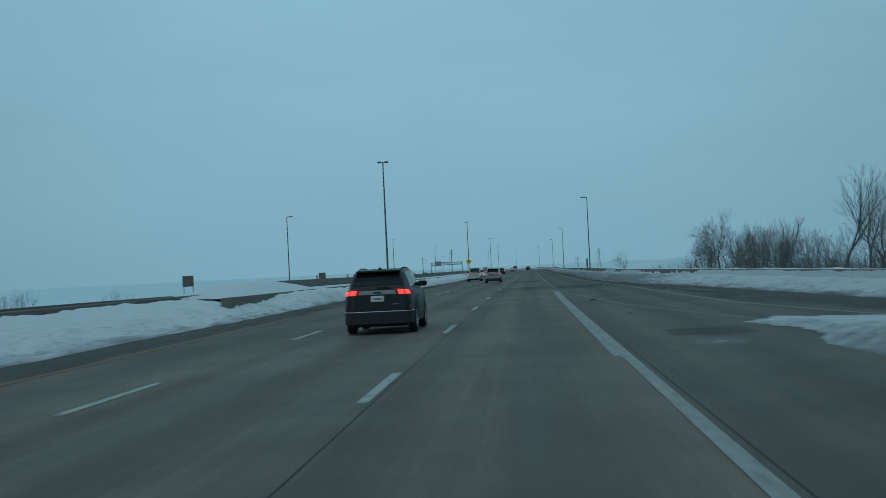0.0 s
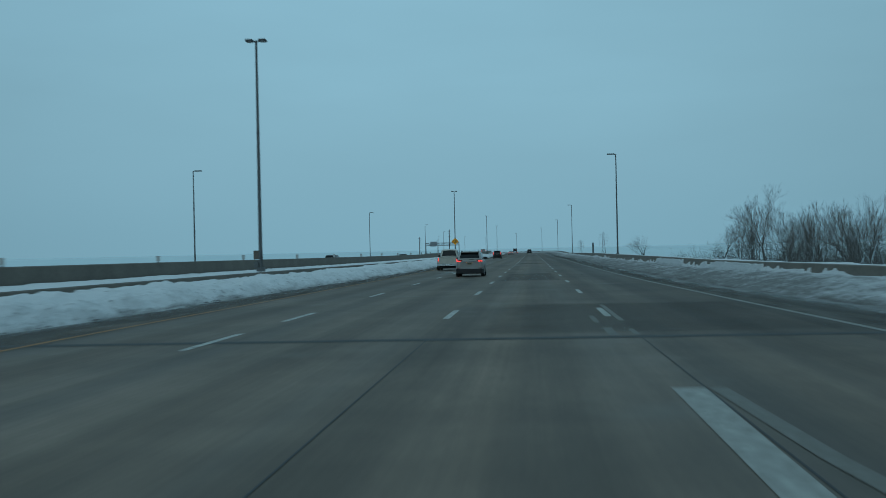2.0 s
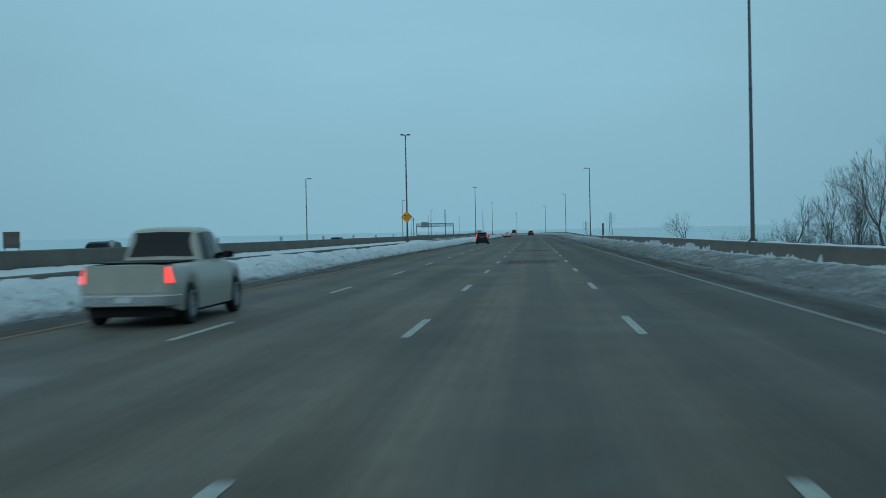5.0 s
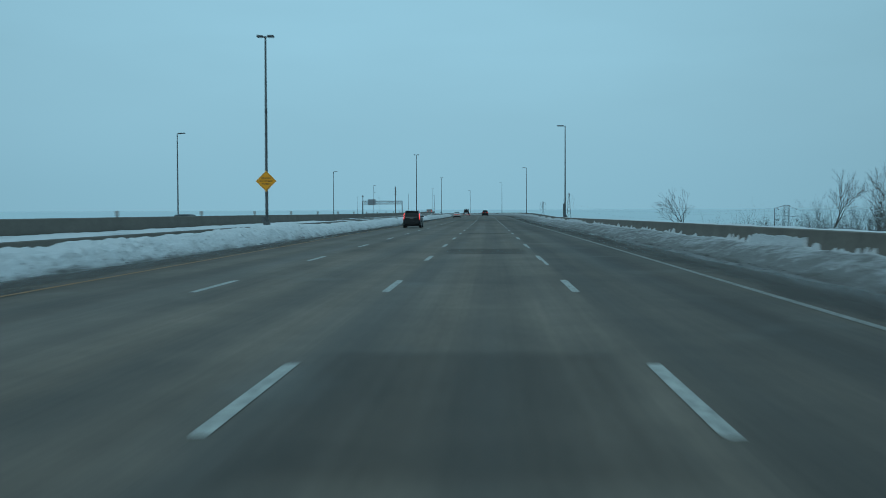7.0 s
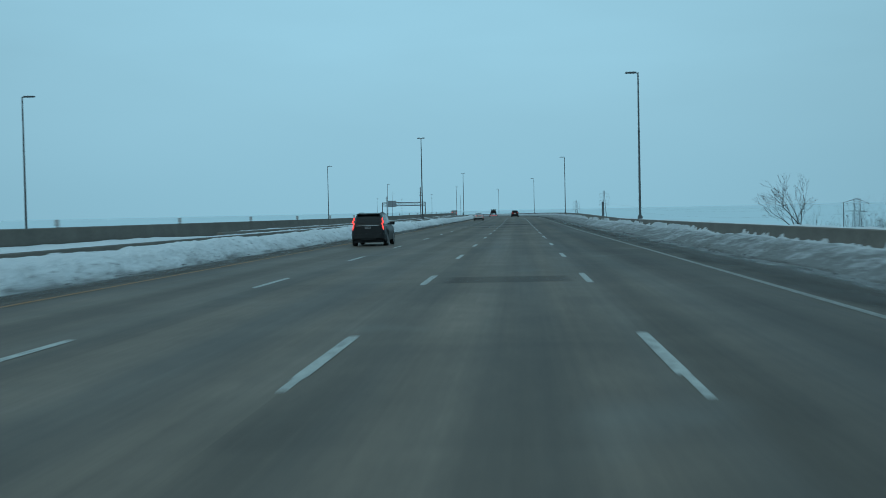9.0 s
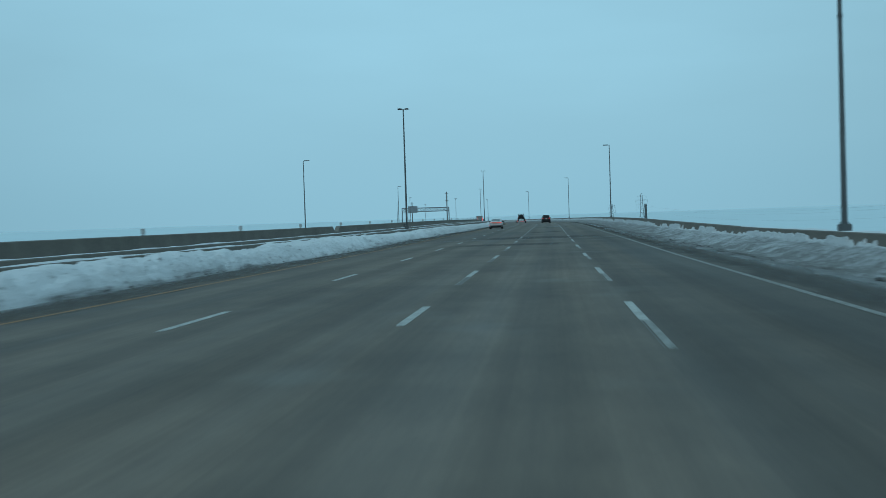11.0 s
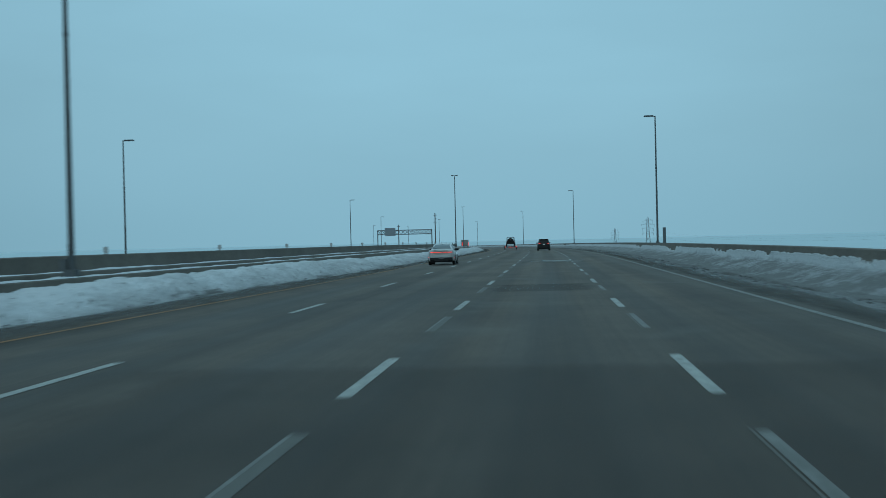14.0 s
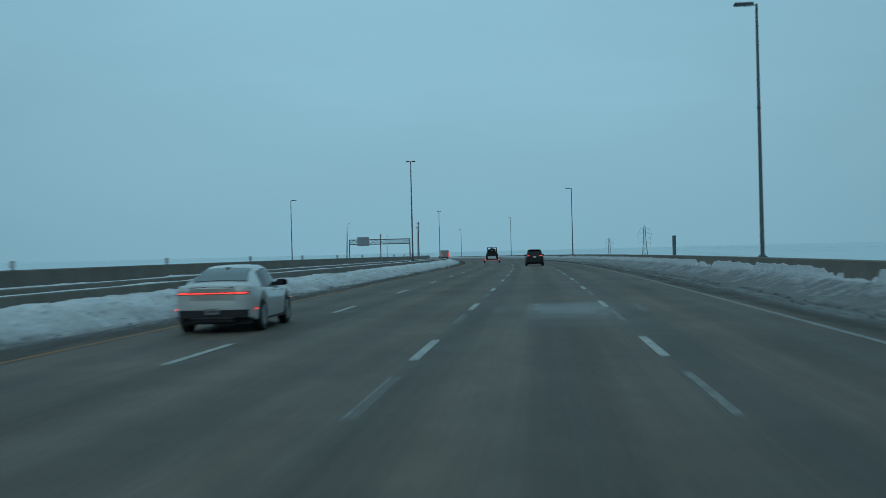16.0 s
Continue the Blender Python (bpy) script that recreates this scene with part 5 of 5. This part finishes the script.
    def band(nm, xa, xb, za_, zb, off, material, sx):
        # lamps thin out towards the middle of the car
        b, rows_, lamp = bmesh.new(), [], nm in ("tail_lamp", "brake_lamp") and zb - za_ > 0.07 and xb - xa > 0.2
        for u in np.linspace(xa, xb, 14):
            def spot(r):
                return np.array((np.interp(r, reach, [p[0] for p in path]), np.interp(r, reach, [p[1] for p in path])))
            c, t = spot(u), spot(u + 0.03) - spot(max(0.0, u - 0.03))
            t = t / np.linalg.norm(t)
            o = np.array((t[1], -t[0]))
            out = float(np.interp(u, (xb * 0.45, xb * 0.75), (off, 0.012))) if nm.startswith("bumper") or nm == "trim_strip" else off
            fo, fi = c + o * out, c - o * 0.03
            za = za_ + (zb - za_) * 0.5 * (1 - (u - xa) / (xb - xa)) if lamp else za_
            e = min(0.012, (zb - za) * 0.3)
            rows_.append([b.verts.new((sx * p[0] * lean(z), p[1], z)) for p, z in ((fi, za), (c + o * (out - e), za), (fo, za + e), (fo, zb - e), (c + o * (out - e), zb), (fi, zb))])
        for p, q in zip(rows_, rows_[1:]):
            for i in range(5):
                b.faces.new((p[i], p[i + 1], q[i + 1], q[i]))
        b.faces.new(rows_[0])
        b.faces.new(rows_[-1][::-1])
        return part(nm, b, material, root, smooth=35)

    for nm, xa, xb, za, zb, proud, deep, material, both in spec["rear"]:
        if both and nm in ("bumper", "bumper_skin", "tail_lamp", "brake_lamp", "lamp_surround", "reflector", "trim_strip"):
            for sx in (-1, 1):
                band(nm, xa, xb + (0.30 if nm.startswith("bumper") or (nm == "trim_strip" and za < 0.7) else 0.0), za, zb, max(0.008, proud), material, sx)
            continue
        if both and xa == 0:
            part(nm, boxed(-xb, xb, y0 - proud, y0 - proud + deep, za, zb, bev=0.012), material, root, smooth=30)
            continue
        if nm == "plate_print":
            b, step = bmesh.new(), (xb - xa) / 6
            for k in range(6):
                box(b, xa + step * k + 0.006, xa + step * (k + 1) - 0.006, y0 - proud, y0 - proud + deep, za, zb)
            part(nm, b, material, root)
            continue
        for sx in ((-1, 1) if both else (1,)):
            lo, hi = min(sx * xa, sx * xb), max(sx * xa, sx * xb)
            part(nm, boxed(lo, hi, y0 - proud, y0 - proud + deep, za, zb, bev=0.012), material, root, smooth=30)
    if "rails" in spec:
        wr, zr, ya, yb = spec["rails"]
        for sx in (-1, 1):
            b = bmesh.new()
            spots = [Vector((sx * wr, ya + (yb - ya) * k / 10, zr + 0.05 * math.sin(math.pi * k / 10) ** 0.4)) for k in range(11)]
            for p, q in zip(spots, spots[1:]):
                tube(b, p, q, 0.017, 0.017, 6)
            part("roof_rail", b, M_PLASTIC, root, smooth=50)
    for nm, xa, xb, ya, yb, za, zb, material, both in spec.get("extra", ()):
        for sx in ((-1, 1) if both and xa else (1,)):
            lo, hi = min(sx * xa, sx * xb), max(sx * xa, sx * xb)
            if both and not xa:
                lo = -hi
            part(nm, boxed(lo, hi, ya, yb, za, zb, bev=0.012), material, root, smooth=30)
    return root


def rim_mesh(r, sx, n):
    bm = lathe([(r, sx * 0.02), (r, sx * 0.10), (r * 0.90, sx * 0.105), (r * 0.88, sx * 0.05), (r * 0.2, sx * 0.045), (0.001, sx * 0.045)], n=24)
    for i in range(n):
        a = math.tau * i / n
        c, s_ = math.cos(a), math.sin(a)
        vs = []
        for t, w in ((0.12, 0.035), (0.92, 0.022)):
            for q in (-w, w):
                vs.append(bm.verts.new((sx * 0.085, r * t * c - q * s_, r * t * s_ + q * c)))
        bm.faces.new((vs[0], vs[1], vs[3], vs[2]))
    tube(bm, (sx * 0.05, 0, 0), (sx * 0.095, 0, 0), r * 0.2, r * 0.18, 10)
    return bm


SEDAN = dict(length=4.93, width=1.86, wheel=0.345, axles=(-1.41, 1.44), paint=M_PAINT_WHITE, spokes=14,
             deck=((0, 0.93), (0.008, 0.99), (0.02, 1.035), (0.05, 1.05), (0.14, 1.02), (0.25, 0.97), (0.70, 0.93), (0.74, 0.92), (0.90, 0.80), (0.975, 0.70), (1, 0.58)),
             plan=((0, 0.56), (0.004, 0.67), (0.012, 0.765), (0.025, 0.845), (0.045, 0.90), (0.08, 0.95), (0.13, 0.98), (0.25, 1.0), (0.7, 1.0), (0.88, 0.95), (0.96, 0.84), (1, 0.70)),
             sill=((0, 0.44), (0.03, 0.36), (0.12, 0.26), (0.9, 0.22), (1, 0.26)),
             roof=((-2.0, 1.04), (-1.6, 1.17), (-1.2, 1.295), (-0.85, 1.375), (-0.4, 1.44), (0.0, 1.455), (0.3, 1.43), (0.75, 1.245), (1.22, 0.94)), cabin=(0.83, 0.585), full_rise=0.36,
             windows=((-0.72, 0.10, -0.50, 0.06), (0.16, 1.04, 0.12, 0.44), (-1.14, -0.80, -0.86, -0.58)),
             rear_glass=(-1.78, -0.80), front_glass=(1.18, 0.36), rear_tint=M_GLASS_CLEAR, mirror=(0.80, 1.02), mirror_paint=M_PLASTIC,
             rear=(("boot_lid", 0, 0.51, 0.72, 0.985, 0.008, 0.05, M_PAINT_DIRTY, True), ("boot_lip", 0, 0.50, 1.000, 1.018, -0.03, 0.06, M_PLASTIC, True), ("tail_lamp", 0.015, 0.49, 0.870, 0.892, 0.022, 0.06, M_RED_HOT, True),
                   ("tail_lamp", 0.52, 0.78, 0.864, 0.900, 0.022, 0.10, M_RED_HOT, True), ("lamp_surround", 0.0, 0.84, 0.850, 0.912, 0.012, 0.10, M_RED_OFF, True),
                   ("bumper", 0, 0.50, 0.34, 0.52, 0.016, 0.25, M_PLASTIC, True), ("licence_plate", -0.155, 0.155, 0.42, 0.55, 0.055, 0.02, M_PLATE_DULL, False),
                   ("plate_print", -0.11, 0.11, 0.46, 0.505, 0.057, 0.01, M_PAINT_GREY, False), ("diffuser", 0, 0.46, 0.25, 0.35, 0.0, 0.2, M_PLASTIC, True), ("bumper_trim", 0, 0.50, 0.335, 0.352, 0.052, 0.05, M_RIM_DARK, True), ("exhaust", 0.38, 0.54, 0.36, 0.40, 0.028, 0.1, M_TYRE, True)),
             extra=(("side_marker", 0.885, 0.917, -2.10, -2.03, 0.50, 0.545, M_RED_HOT, True), ("side_marker", 0.885, 0.905, 2.0, 2.07, 0.61, 0.63, M_AMBER, True),
                    ("door_handle", 0.90, 0.945, -0.35, -0.16, 0.86, 0.89, M_CHROME, True), ("door_handle", 0.90, 0.945, 0.55, 0.75, 0.84, 0.87, M_CHROME, True),
                    ("sill_trim", 0.90, 0.935, -0.9, 0.95, 0.25, 0.29, M_PLASTIC, True), ("window_trim", 0.815, 0.845, -1.05, 1.0, 0.955, 0.968, M_CHROME, True), ("aerial", -0.03, 0.03, -0.95, -0.80, 1.375, 1.43, M_PLASTIC, False)))


def suv(length, width, high, paint, belt=1.05, wheel=0.36, axle=0.29, tint=M_GLASS, rake=0.42, rim=M_RIM, tail=0.98):
    """Common forms of the tall cars; lamps and trim are added by each."""
    h = length / 2
    return dict(length=length, width=width, wheel=wheel, axles=(-length * axle, length * (axle + 0.01)), paint=paint, rim=rim, spokes=10,
                deck=((0, belt * 0.93), (0.02, belt * tail), (0.10, belt), (0.68, belt), (0.73, belt * 0.99), (0.92, belt * 0.90), (0.98, belt * 0.80), (1, belt * 0.62)),
                plan=((0, 0.76), (0.006, 0.83), (0.014, 0.88), (0.03, 0.925), (0.06, 0.96), (0.12, 0.985), (0.3, 1.0), (0.75, 1.0), (0.92, 0.95), (1, 0.76)), tumble=0.05,
                sill=((0, 0.44), (0.04, 0.36), (0.12, 0.28), (0.9, 0.28), (1, 0.34)),
                roof=((-h + 0.07, belt), (-h + 0.07 + rake * 0.5, belt + (high - belt) * 0.62), (-h + 0.07 + rake, high - 0.05), (-h + rake + 0.6, high), (h * 0.12, high), (h * 0.26, high - 0.10), (h * 0.50, belt - 0.02)),
                cabin=(width / 2 * 0.89, width / 2 * 0.70),
                windows=((-h * 0.78, -h * 0.42, -h * 0.72, -h * 0.42), (-h * 0.38, h * 0.03, -h * 0.38, h * 0.02), (h * 0.07, h * 0.42, h * 0.06, h * 0.22)),
                rear_glass=(-h + 0.07 + rake * 0.10, -h + 0.07 + rake * 0.93), front_glass=(h * 0.485, h * 0.27), rear_tint=tint, mirror=(h * 0.36, belt + 0.05))


CROSSOVER = suv(4.65, 1.84, 1.64, M_PAINT_SILVER, belt=1.13, rake=0.62)
CROSSOVER["rails"] = (0.555, 1.625, -1.50, 0.3)
CROSSOVER["rear"] = (("tail_lamp", 0.50, 0.93, 0.965, 1.11, 0.02, 0.14, M_RED_OFF, True), ("brake_lamp", 0.60, 0.73, 0.985, 1.05, 0.035, 0.05, M_RED_HOT, True), ("brake_lamp", 0.76, 0.91, 0.985, 1.06, 0.035, 0.12, M_RED_HOT, True),
                     ("trim_strip", 0, 0.52, 0.965, 0.995, 0.02, 0.05, M_RIM_DARK, True), ("tailgate", 0, 0.60, 0.62, 0.955, 0.012, 0.1, M_PAINT_SILVER, True), ("licence_plate", -0.155, 0.155, 0.80, 0.93, 0.03, 0.02, M_PLATE_Y, False),
                     ("plate_print", -0.12, 0.12, 0.84, 0.89, 0.033, 0.01, M_PAINT_GREY, False), ("plate_lamp", 0.17, 0.20, 0.935, 0.95, 0.025, 0.03, M_AMBER, True), ("emblem", -0.05, 0.05, 1.005, 1.04, 0.02, 0.02, M_CHROME, False), ("bumper", 0, 0.84, 0.24, 0.52, 0.05, 0.3, M_PLASTIC, True), ("bumper_skin", 0, 0.84, 0.535, 0.64, 0.045, 0.3, M_PAINT_SILVER, True),
                     ("trim_strip", 0, 0.84, 0.518, 0.534, 0.055, 0.05, M_CHROME, True), ("reflector", 0.62, 0.84, 0.565, 0.588, 0.055, 0.05, M_RED_OFF, True), ("wiper", -0.02, 0.32, 1.12, 1.15, -0.02, 0.03, M_PLASTIC, False))
CROSSOVER["extra"] = (("spoiler", 0, 0.57, -1.98, -1.66, 1.575, 1.62, M_PAINT_SILVER, True), ("door_handle", 0.895, 0.935, -0.75, -0.55, 0.95, 0.98, M_CHROME, True), ("door_handle", 0.895, 0.935, 0.30, 0.50, 0.94, 0.97, M_CHROME, True), ("aerial", -0.03, 0.03, -1.5, -1.3, 1.64, 1.70, M_PAINT_SILVER, False))

BIG = suv(5.25, 1.86, 1.72, M_PAINT_BLACK, belt=1.10, wheel=0.38, rake=0.34)
BIG["rear"] = (("tail_lamp", 0.815, 0.875, 0.86, 1.22, 0.02, 0.10, M_RED_HOT, True), ("chrome_strip", 0, 0.60, 1.075, 1.10, 0.02, 0.05, M_CHROME, True), ("tailgate", 0, 0.72, 0.62, 1.06, 0.012, 0.1, M_PAINT_BLACK, True),
               ("licence_plate", -0.15, 0.15, 0.92, 1.04, 0.03, 0.02, M_PLATE_DULL, False), ("plate_print", -0.11, 0.11, 0.955, 1.0, 0.033, 0.01, M_PAINT_GREY, False), ("bumper", 0, 0.86, 0.42, 0.66, 0.06, 0.3, M_PAINT_BLACK, True), ("tow_cover", 0, 0.4, 0.36, 0.44, 0.04, 0.2, M_PLASTIC, True))
BIG["rails"] = (0.56, 1.705, -1.9, 0.4)
BIG["extra"] = (("tail_lamp_upper", 0.765, 0.82, -2.61, -2.52, 1.20, 1.36, M_RED_HOT, True), ("tail_lamp_upper", 0.72, 0.77, -2.51, -2.40, 1.34, 1.50, M_RED_HOT, True), ("spoiler", 0, 0.62, -2.40, -2.10, 1.66, 1.70, M_PAINT_BLACK, True))

GREY = suv(4.70, 1.85, 1.68, M_PAINT_GREY, belt=1.19, rake=0.46)
GREY["rails"] = (0.56, 1.665, -1.6, 0.3)
GREY["rear"] = (("tail_lamp", 0.50, 0.94, 1.0, 1.18, 0.02, 0.14, M_RED_OFF, True), ("brake_lamp", 0.585, 0.735, 1.035, 1.16, 0.035, 0.12, M_RED_HOT, True), ("brake_lamp", 0.775, 0.92, 1.03, 1.15, 0.035, 0.12, M_RED_HOT, True), ("licence_plate", -0.165, 0.165, 0.86, 1.01, 0.03, 0.02, M_PLATE, False), ("plate_print", -0.12, 0.12, 0.905, 0.955, 0.033, 0.01, M_PAINT_GREY, False),
                ("trim_strip", 0, 0.52, 1.035, 1.145, 0.02, 0.05, M_BRUSHED, True), ("emblem", -0.11, 0.11, 1.07, 1.11, 0.035, 0.02, M_PLASTIC, False), ("tailgate", 0, 0.62, 0.62, 1.025, 0.012, 0.1, M_PAINT_GREY, True), ("bumper", 0, 0.84, 0.28, 0.585, 0.055, 0.3, M_PLASTIC, True), ("trim_strip", 0, 0.84, 0.588, 0.612, 0.058, 0.05, M_CHROME, True),
                ("reflector", 0.84, 0.93, 0.62, 0.75, 0.02, 0.05, M_RED_OFF, True), ("badge", 0.36, 0.56, 0.77, 0.80, 0.02, 0.02, M_RIM, False), ("wiper", -0.02, 0.34, 1.20, 1.23, -0.03, 0.03, M_PLASTIC, False))
GREY["extra"] = (("spoiler", 0, 0.58, -2.10, -1.80, 1.62, 1.66, M_PAINT_GREY, True), ("door_handle", 0.895, 0.935, -0.75, -0.55, 0.95, 0.98, M_PLASTIC, True), ("aerial", -0.03, 0.03, -1.6, -1.42, 1.68, 1.74, M_PLASTIC, False))

VAN = suv(4.95, 1.95, 1.76, M_PAINT_BLACK, belt=1.10, rake=0.38)
VAN["rear"] = (("tail_lamp", 0.46, 0.90, 1.02, 1.17, 0.02, 0.14, M_RED_OFF, True), ("brake_lamp", 0.56, 0.87, 1.05, 1.13, 0.035, 0.12, M_RED_HOT, True), ("licence_plate", -0.16, 0.16, 0.90, 1.04, 0.03, 0.02, M_PLATE, False),
               ("bumper", 0, 0.90, 0.40, 0.64, 0.06, 0.3, M_PAINT_BLACK, True), ("tailgate", 0, 0.72, 0.64, 1.0, 0.012, 0.1, M_PAINT_BLACK, True))
VAN["extra"] = (("spoiler", 0, 0.66, -2.25, -1.95, 1.70, 1.74, M_PAINT_BLACK, True),)

TRUCK = suv(5.7, 2.0, 1.90, M_PAINT_BEIGE, belt=1.20, wheel=0.40, axle=0.31)
TRUCK["roof"] = ((-0.55, 1.20), (-0.48, 1.5), (-0.30, 1.86), (0.2, 1.90), (0.75, 1.88), (1.0, 1.8), (1.55, 1.18))
TRUCK["windows"] = ((-0.34, 0.20, -0.28, 0.16), (0.28, 1.2, 0.26, 0.8))
TRUCK["rear_glass"], TRUCK["front_glass"], TRUCK["mirror"] = (-0.53, -0.34), (1.5, 1.02), (1.1, 1.3)
TRUCK["rear"] = (("tail_lamp", 0.80, 0.95, 0.85, 1.15, 0.02, 0.10, M_RED_HOT, True), ("tailgate", 0, 0.78, 0.66, 1.19, 0.015, 0.06, M_PAINT_BEIGE, True), ("bumper", 0, 0.92, 0.42, 0.62, 0.12, 0.2, M_CHROME, True), ("licence_plate", -0.16, 0.16, 0.48, 0.60, 0.14, 0.02, M_PLATE, False))
TRUCK["extra"] = (("cargo_bed", 0, 0.80, -2.72, -0.62, 1.225, 1.24, M_PLASTIC, True),)

CAR_SIZE = Matrix.Scale(0.96, 4)
vehicle("sedan", stand(505.4, -6.74, 0, 1.0) @ Matrix.Scale(0.95, 4), SEDAN, "pearl white four-door sedan with a full-width red light bar", "car")
vehicle("crossover", stand(162.1, -3.74) @ CAR_SIZE, CROSSOVER, "salt-stained white crossover with brake lights lit", "car")
vehicle("suv", stand(346.5, -7.25) @ CAR_SIZE, BIG, "large black sport utility with tall red lamps", "car")
vehicle("crossover", stand(58.7, -3.50) @ CAR_SIZE, GREY, "dark grey crossover with brake lights lit", "car")
vehicle("minivan", stand(613.0, 0.47), VAN, "black minivan with brake lights lit in the lane ahead", "car")
vehicle("pickup_truck", stand(192.9, -7.2) @ CAR_SIZE, TRUCK, "champagne pickup truck with an empty open bed", "truck")


def off_roader(s, d):
    """A boxy open-topped car with a roll frame and spare wheel, on a low trailer."""
    root = thing("off_roader", stand(s, d, 0.62), "boxy black open off-roader with a spare wheel, carried on a trailer", "car")
    part("body", boxed(-0.80, 0.80, -1.9, 0.9, 0.45, 1.08, bev=0.05), M_PAINT_BLACK, root, smooth=40)
    part("bonnet", boxed(-0.66, 0.66, 0.88, 2.0, 0.5, 1.10, bev=0.06), M_PAINT_BLACK, root, smooth=40)
    part("roof", boxed(-0.72, 0.72, -1.86, 0.55, 1.78, 1.86, bev=0.035), M_PAINT_BLACK, root, smooth=40)
    part("window_surround", boxed(-0.70, 0.70, 0.60, 0.68, 1.06, 1.14), M_PAINT_BLACK, root)
    for x in (-0.72, 0.72):
        for y0, y1 in ((-1.84, -1.82), (-0.45, -0.45), (0.72, 0.52)):
            part("roll_frame", tube(bmesh.new(), (x, y0, 1.05), (x * 0.96, y1, 1.80), 0.065, 0.065, 8), M_PAINT_BLACK, root)
        for y in (-1.3, 1.3):
            w = part("tyre", lathe([(0.22, -0.12), (0.36, -0.13), (0.40, -0.09), (0.40, 0.09), (0.36, 0.13), (0.22, 0.12), (0.02, 0.11)]), M_TYRE, root, smooth=40)
            w.matrix_basis = pose(math.copysign(0.80, x), y, 0.40)
        part("mudguard", boxed(x - 0.18, x + 0.18, 0.9, 1.8, 0.84, 0.90, bev=0.02), M_PLASTIC, root)
        part("tail_lamp", boxed(x - 0.06, x + 0.06, -1.95, -1.89, 0.84, 0.98), M_RED_OFF, root)
        part("seat", boxed(x * 0.5 - 0.22, x * 0.5 + 0.22, -0.3, -0.12, 1.0, 1.55, bev=0.06), M_PLASTIC, root, smooth=40)
    part("bumper", boxed(-0.76, 0.76, -2.05, -1.9, 0.46, 0.58, bev=0.02), M_PLASTIC, root)
    sp = part("spare_wheel", lathe([(0.02, -0.12), (0.24, -0.12), (0.34, -0.10), (0.38, -0.06), (0.38, 0.06), (0.34, 0.10), (0.02, 0.10)]), M_TYRE, root, smooth=40)
    sp.matrix_basis = pose(0, -2.02, 1.36, 0, 0, 90)
    tr = thing("trailer", stand(s, d), "low flat car trailer with small red lamps", "trailer")
    part("bed", boxed(-1.05, 1.05, -2.6, 2.6, 0.52, 0.62, bev=0.015), M_PLASTIC, tr)
    for x in (-1.05, 1.05):
        part("side_rail", boxed(x - 0.04, x + 0.04, -2.6, 2.6, 0.60, 0.70), M_POLE, tr)
        part("tail_lamp", boxed(x - 0.12, x + 0.12, -2.66, -2.60, 0.50, 0.62), M_RED_HOT, tr)
        for y in (-0.5, 0.4):
            w = part("tyre", lathe([(0.20, -0.09), (0.30, -0.10), (0.33, -0.06), (0.33, 0.06), (0.30, 0.10), (0.20, 0.09), (0.02, 0.09)]), M_TYRE, tr, smooth=40)
            w.matrix_basis = pose(math.copysign(1.16, x), y, 0.33)
        part("mudguard", boxed(min(x, x * 1.22), max(x, x * 1.22), -0.95, 0.85, 0.68, 0.71), M_PLASTIC, tr)
    part("light_bar", boxed(-0.5, 0.5, -2.65, -2.6, 0.46, 0.50), M_RED, tr)
    part("drawbar", tube(bmesh.new(), (0, 2.6, 0.55), (0, 4.0, 0.5), 0.05, 0.05, 8), M_POLE, tr)


off_roader(672.0, -4.28)


def box_truck(s, d):
    root = thing("box_truck", stand(s, d), "white box truck with red lamps far ahead", "truck")
    part("box", boxed(-1.2, 1.2, -3.2, 2.2, 1.0, 3.1, bev=0.04), M_PAINT_SILVER, root, smooth=40)
    part("door", boxed(-1.08, 1.08, -3.23, -3.19, 1.1, 2.95, bev=0.01), M_PAINT_SILVER, root)
    part("cab", boxed(-1.0, 1.0, 2.3, 4.0, 0.6, 2.4, bev=0.15), M_PAINT_SILVER, root, smooth=40)
    part("chassis", boxed(-0.5, 0.5, -3.2, 4.0, 0.55, 0.98), M_PLASTIC, root)
    part("bumper", boxed(-1.1, 1.1, -3.35, -3.2, 0.55, 0.72, bev=0.02), M_PLASTIC, root)
    for sx in (-1, 1):
        part("tail_lamp", boxed(sx * 1.08 - 0.10, sx * 1.08 + 0.10, -3.30, -3.19, 1.05, 2.3, bev=0.02), M_RED, root)
        for y in (-2.0, 3.0):
            w = part("tyre", lathe([(0.24, -0.13), (0.40, -0.14), (0.45, -0.09), (0.45, 0.09), (0.40, 0.14), (0.24, 0.13), (0.02, 0.12)]), M_TYRE, root, smooth=40)
            w.matrix_basis = pose(sx * 0.95, y, 0.45)


box_truck(872.0, -8.3)

FAR = suv(4.6, 1.85, 1.78, M_PAINT_GREY, belt=1.1)
FAR["rear"] = (("tail_lamp", 0.6, 0.86, 0.95, 1.1, 0.02, 0.1, M_RED_OFF, True),)
vehicle("car", stand(240, -25.5, -0.25, 180), FAR, "dark car passing behind the median wall", "car")
FAR2 = dict(FAR)
FAR2["paint"] = M_PAINT_BLACK
vehicle("car", stand(328, -25.5, -0.40, 180), FAR2, "black car passing behind the median wall", "car")
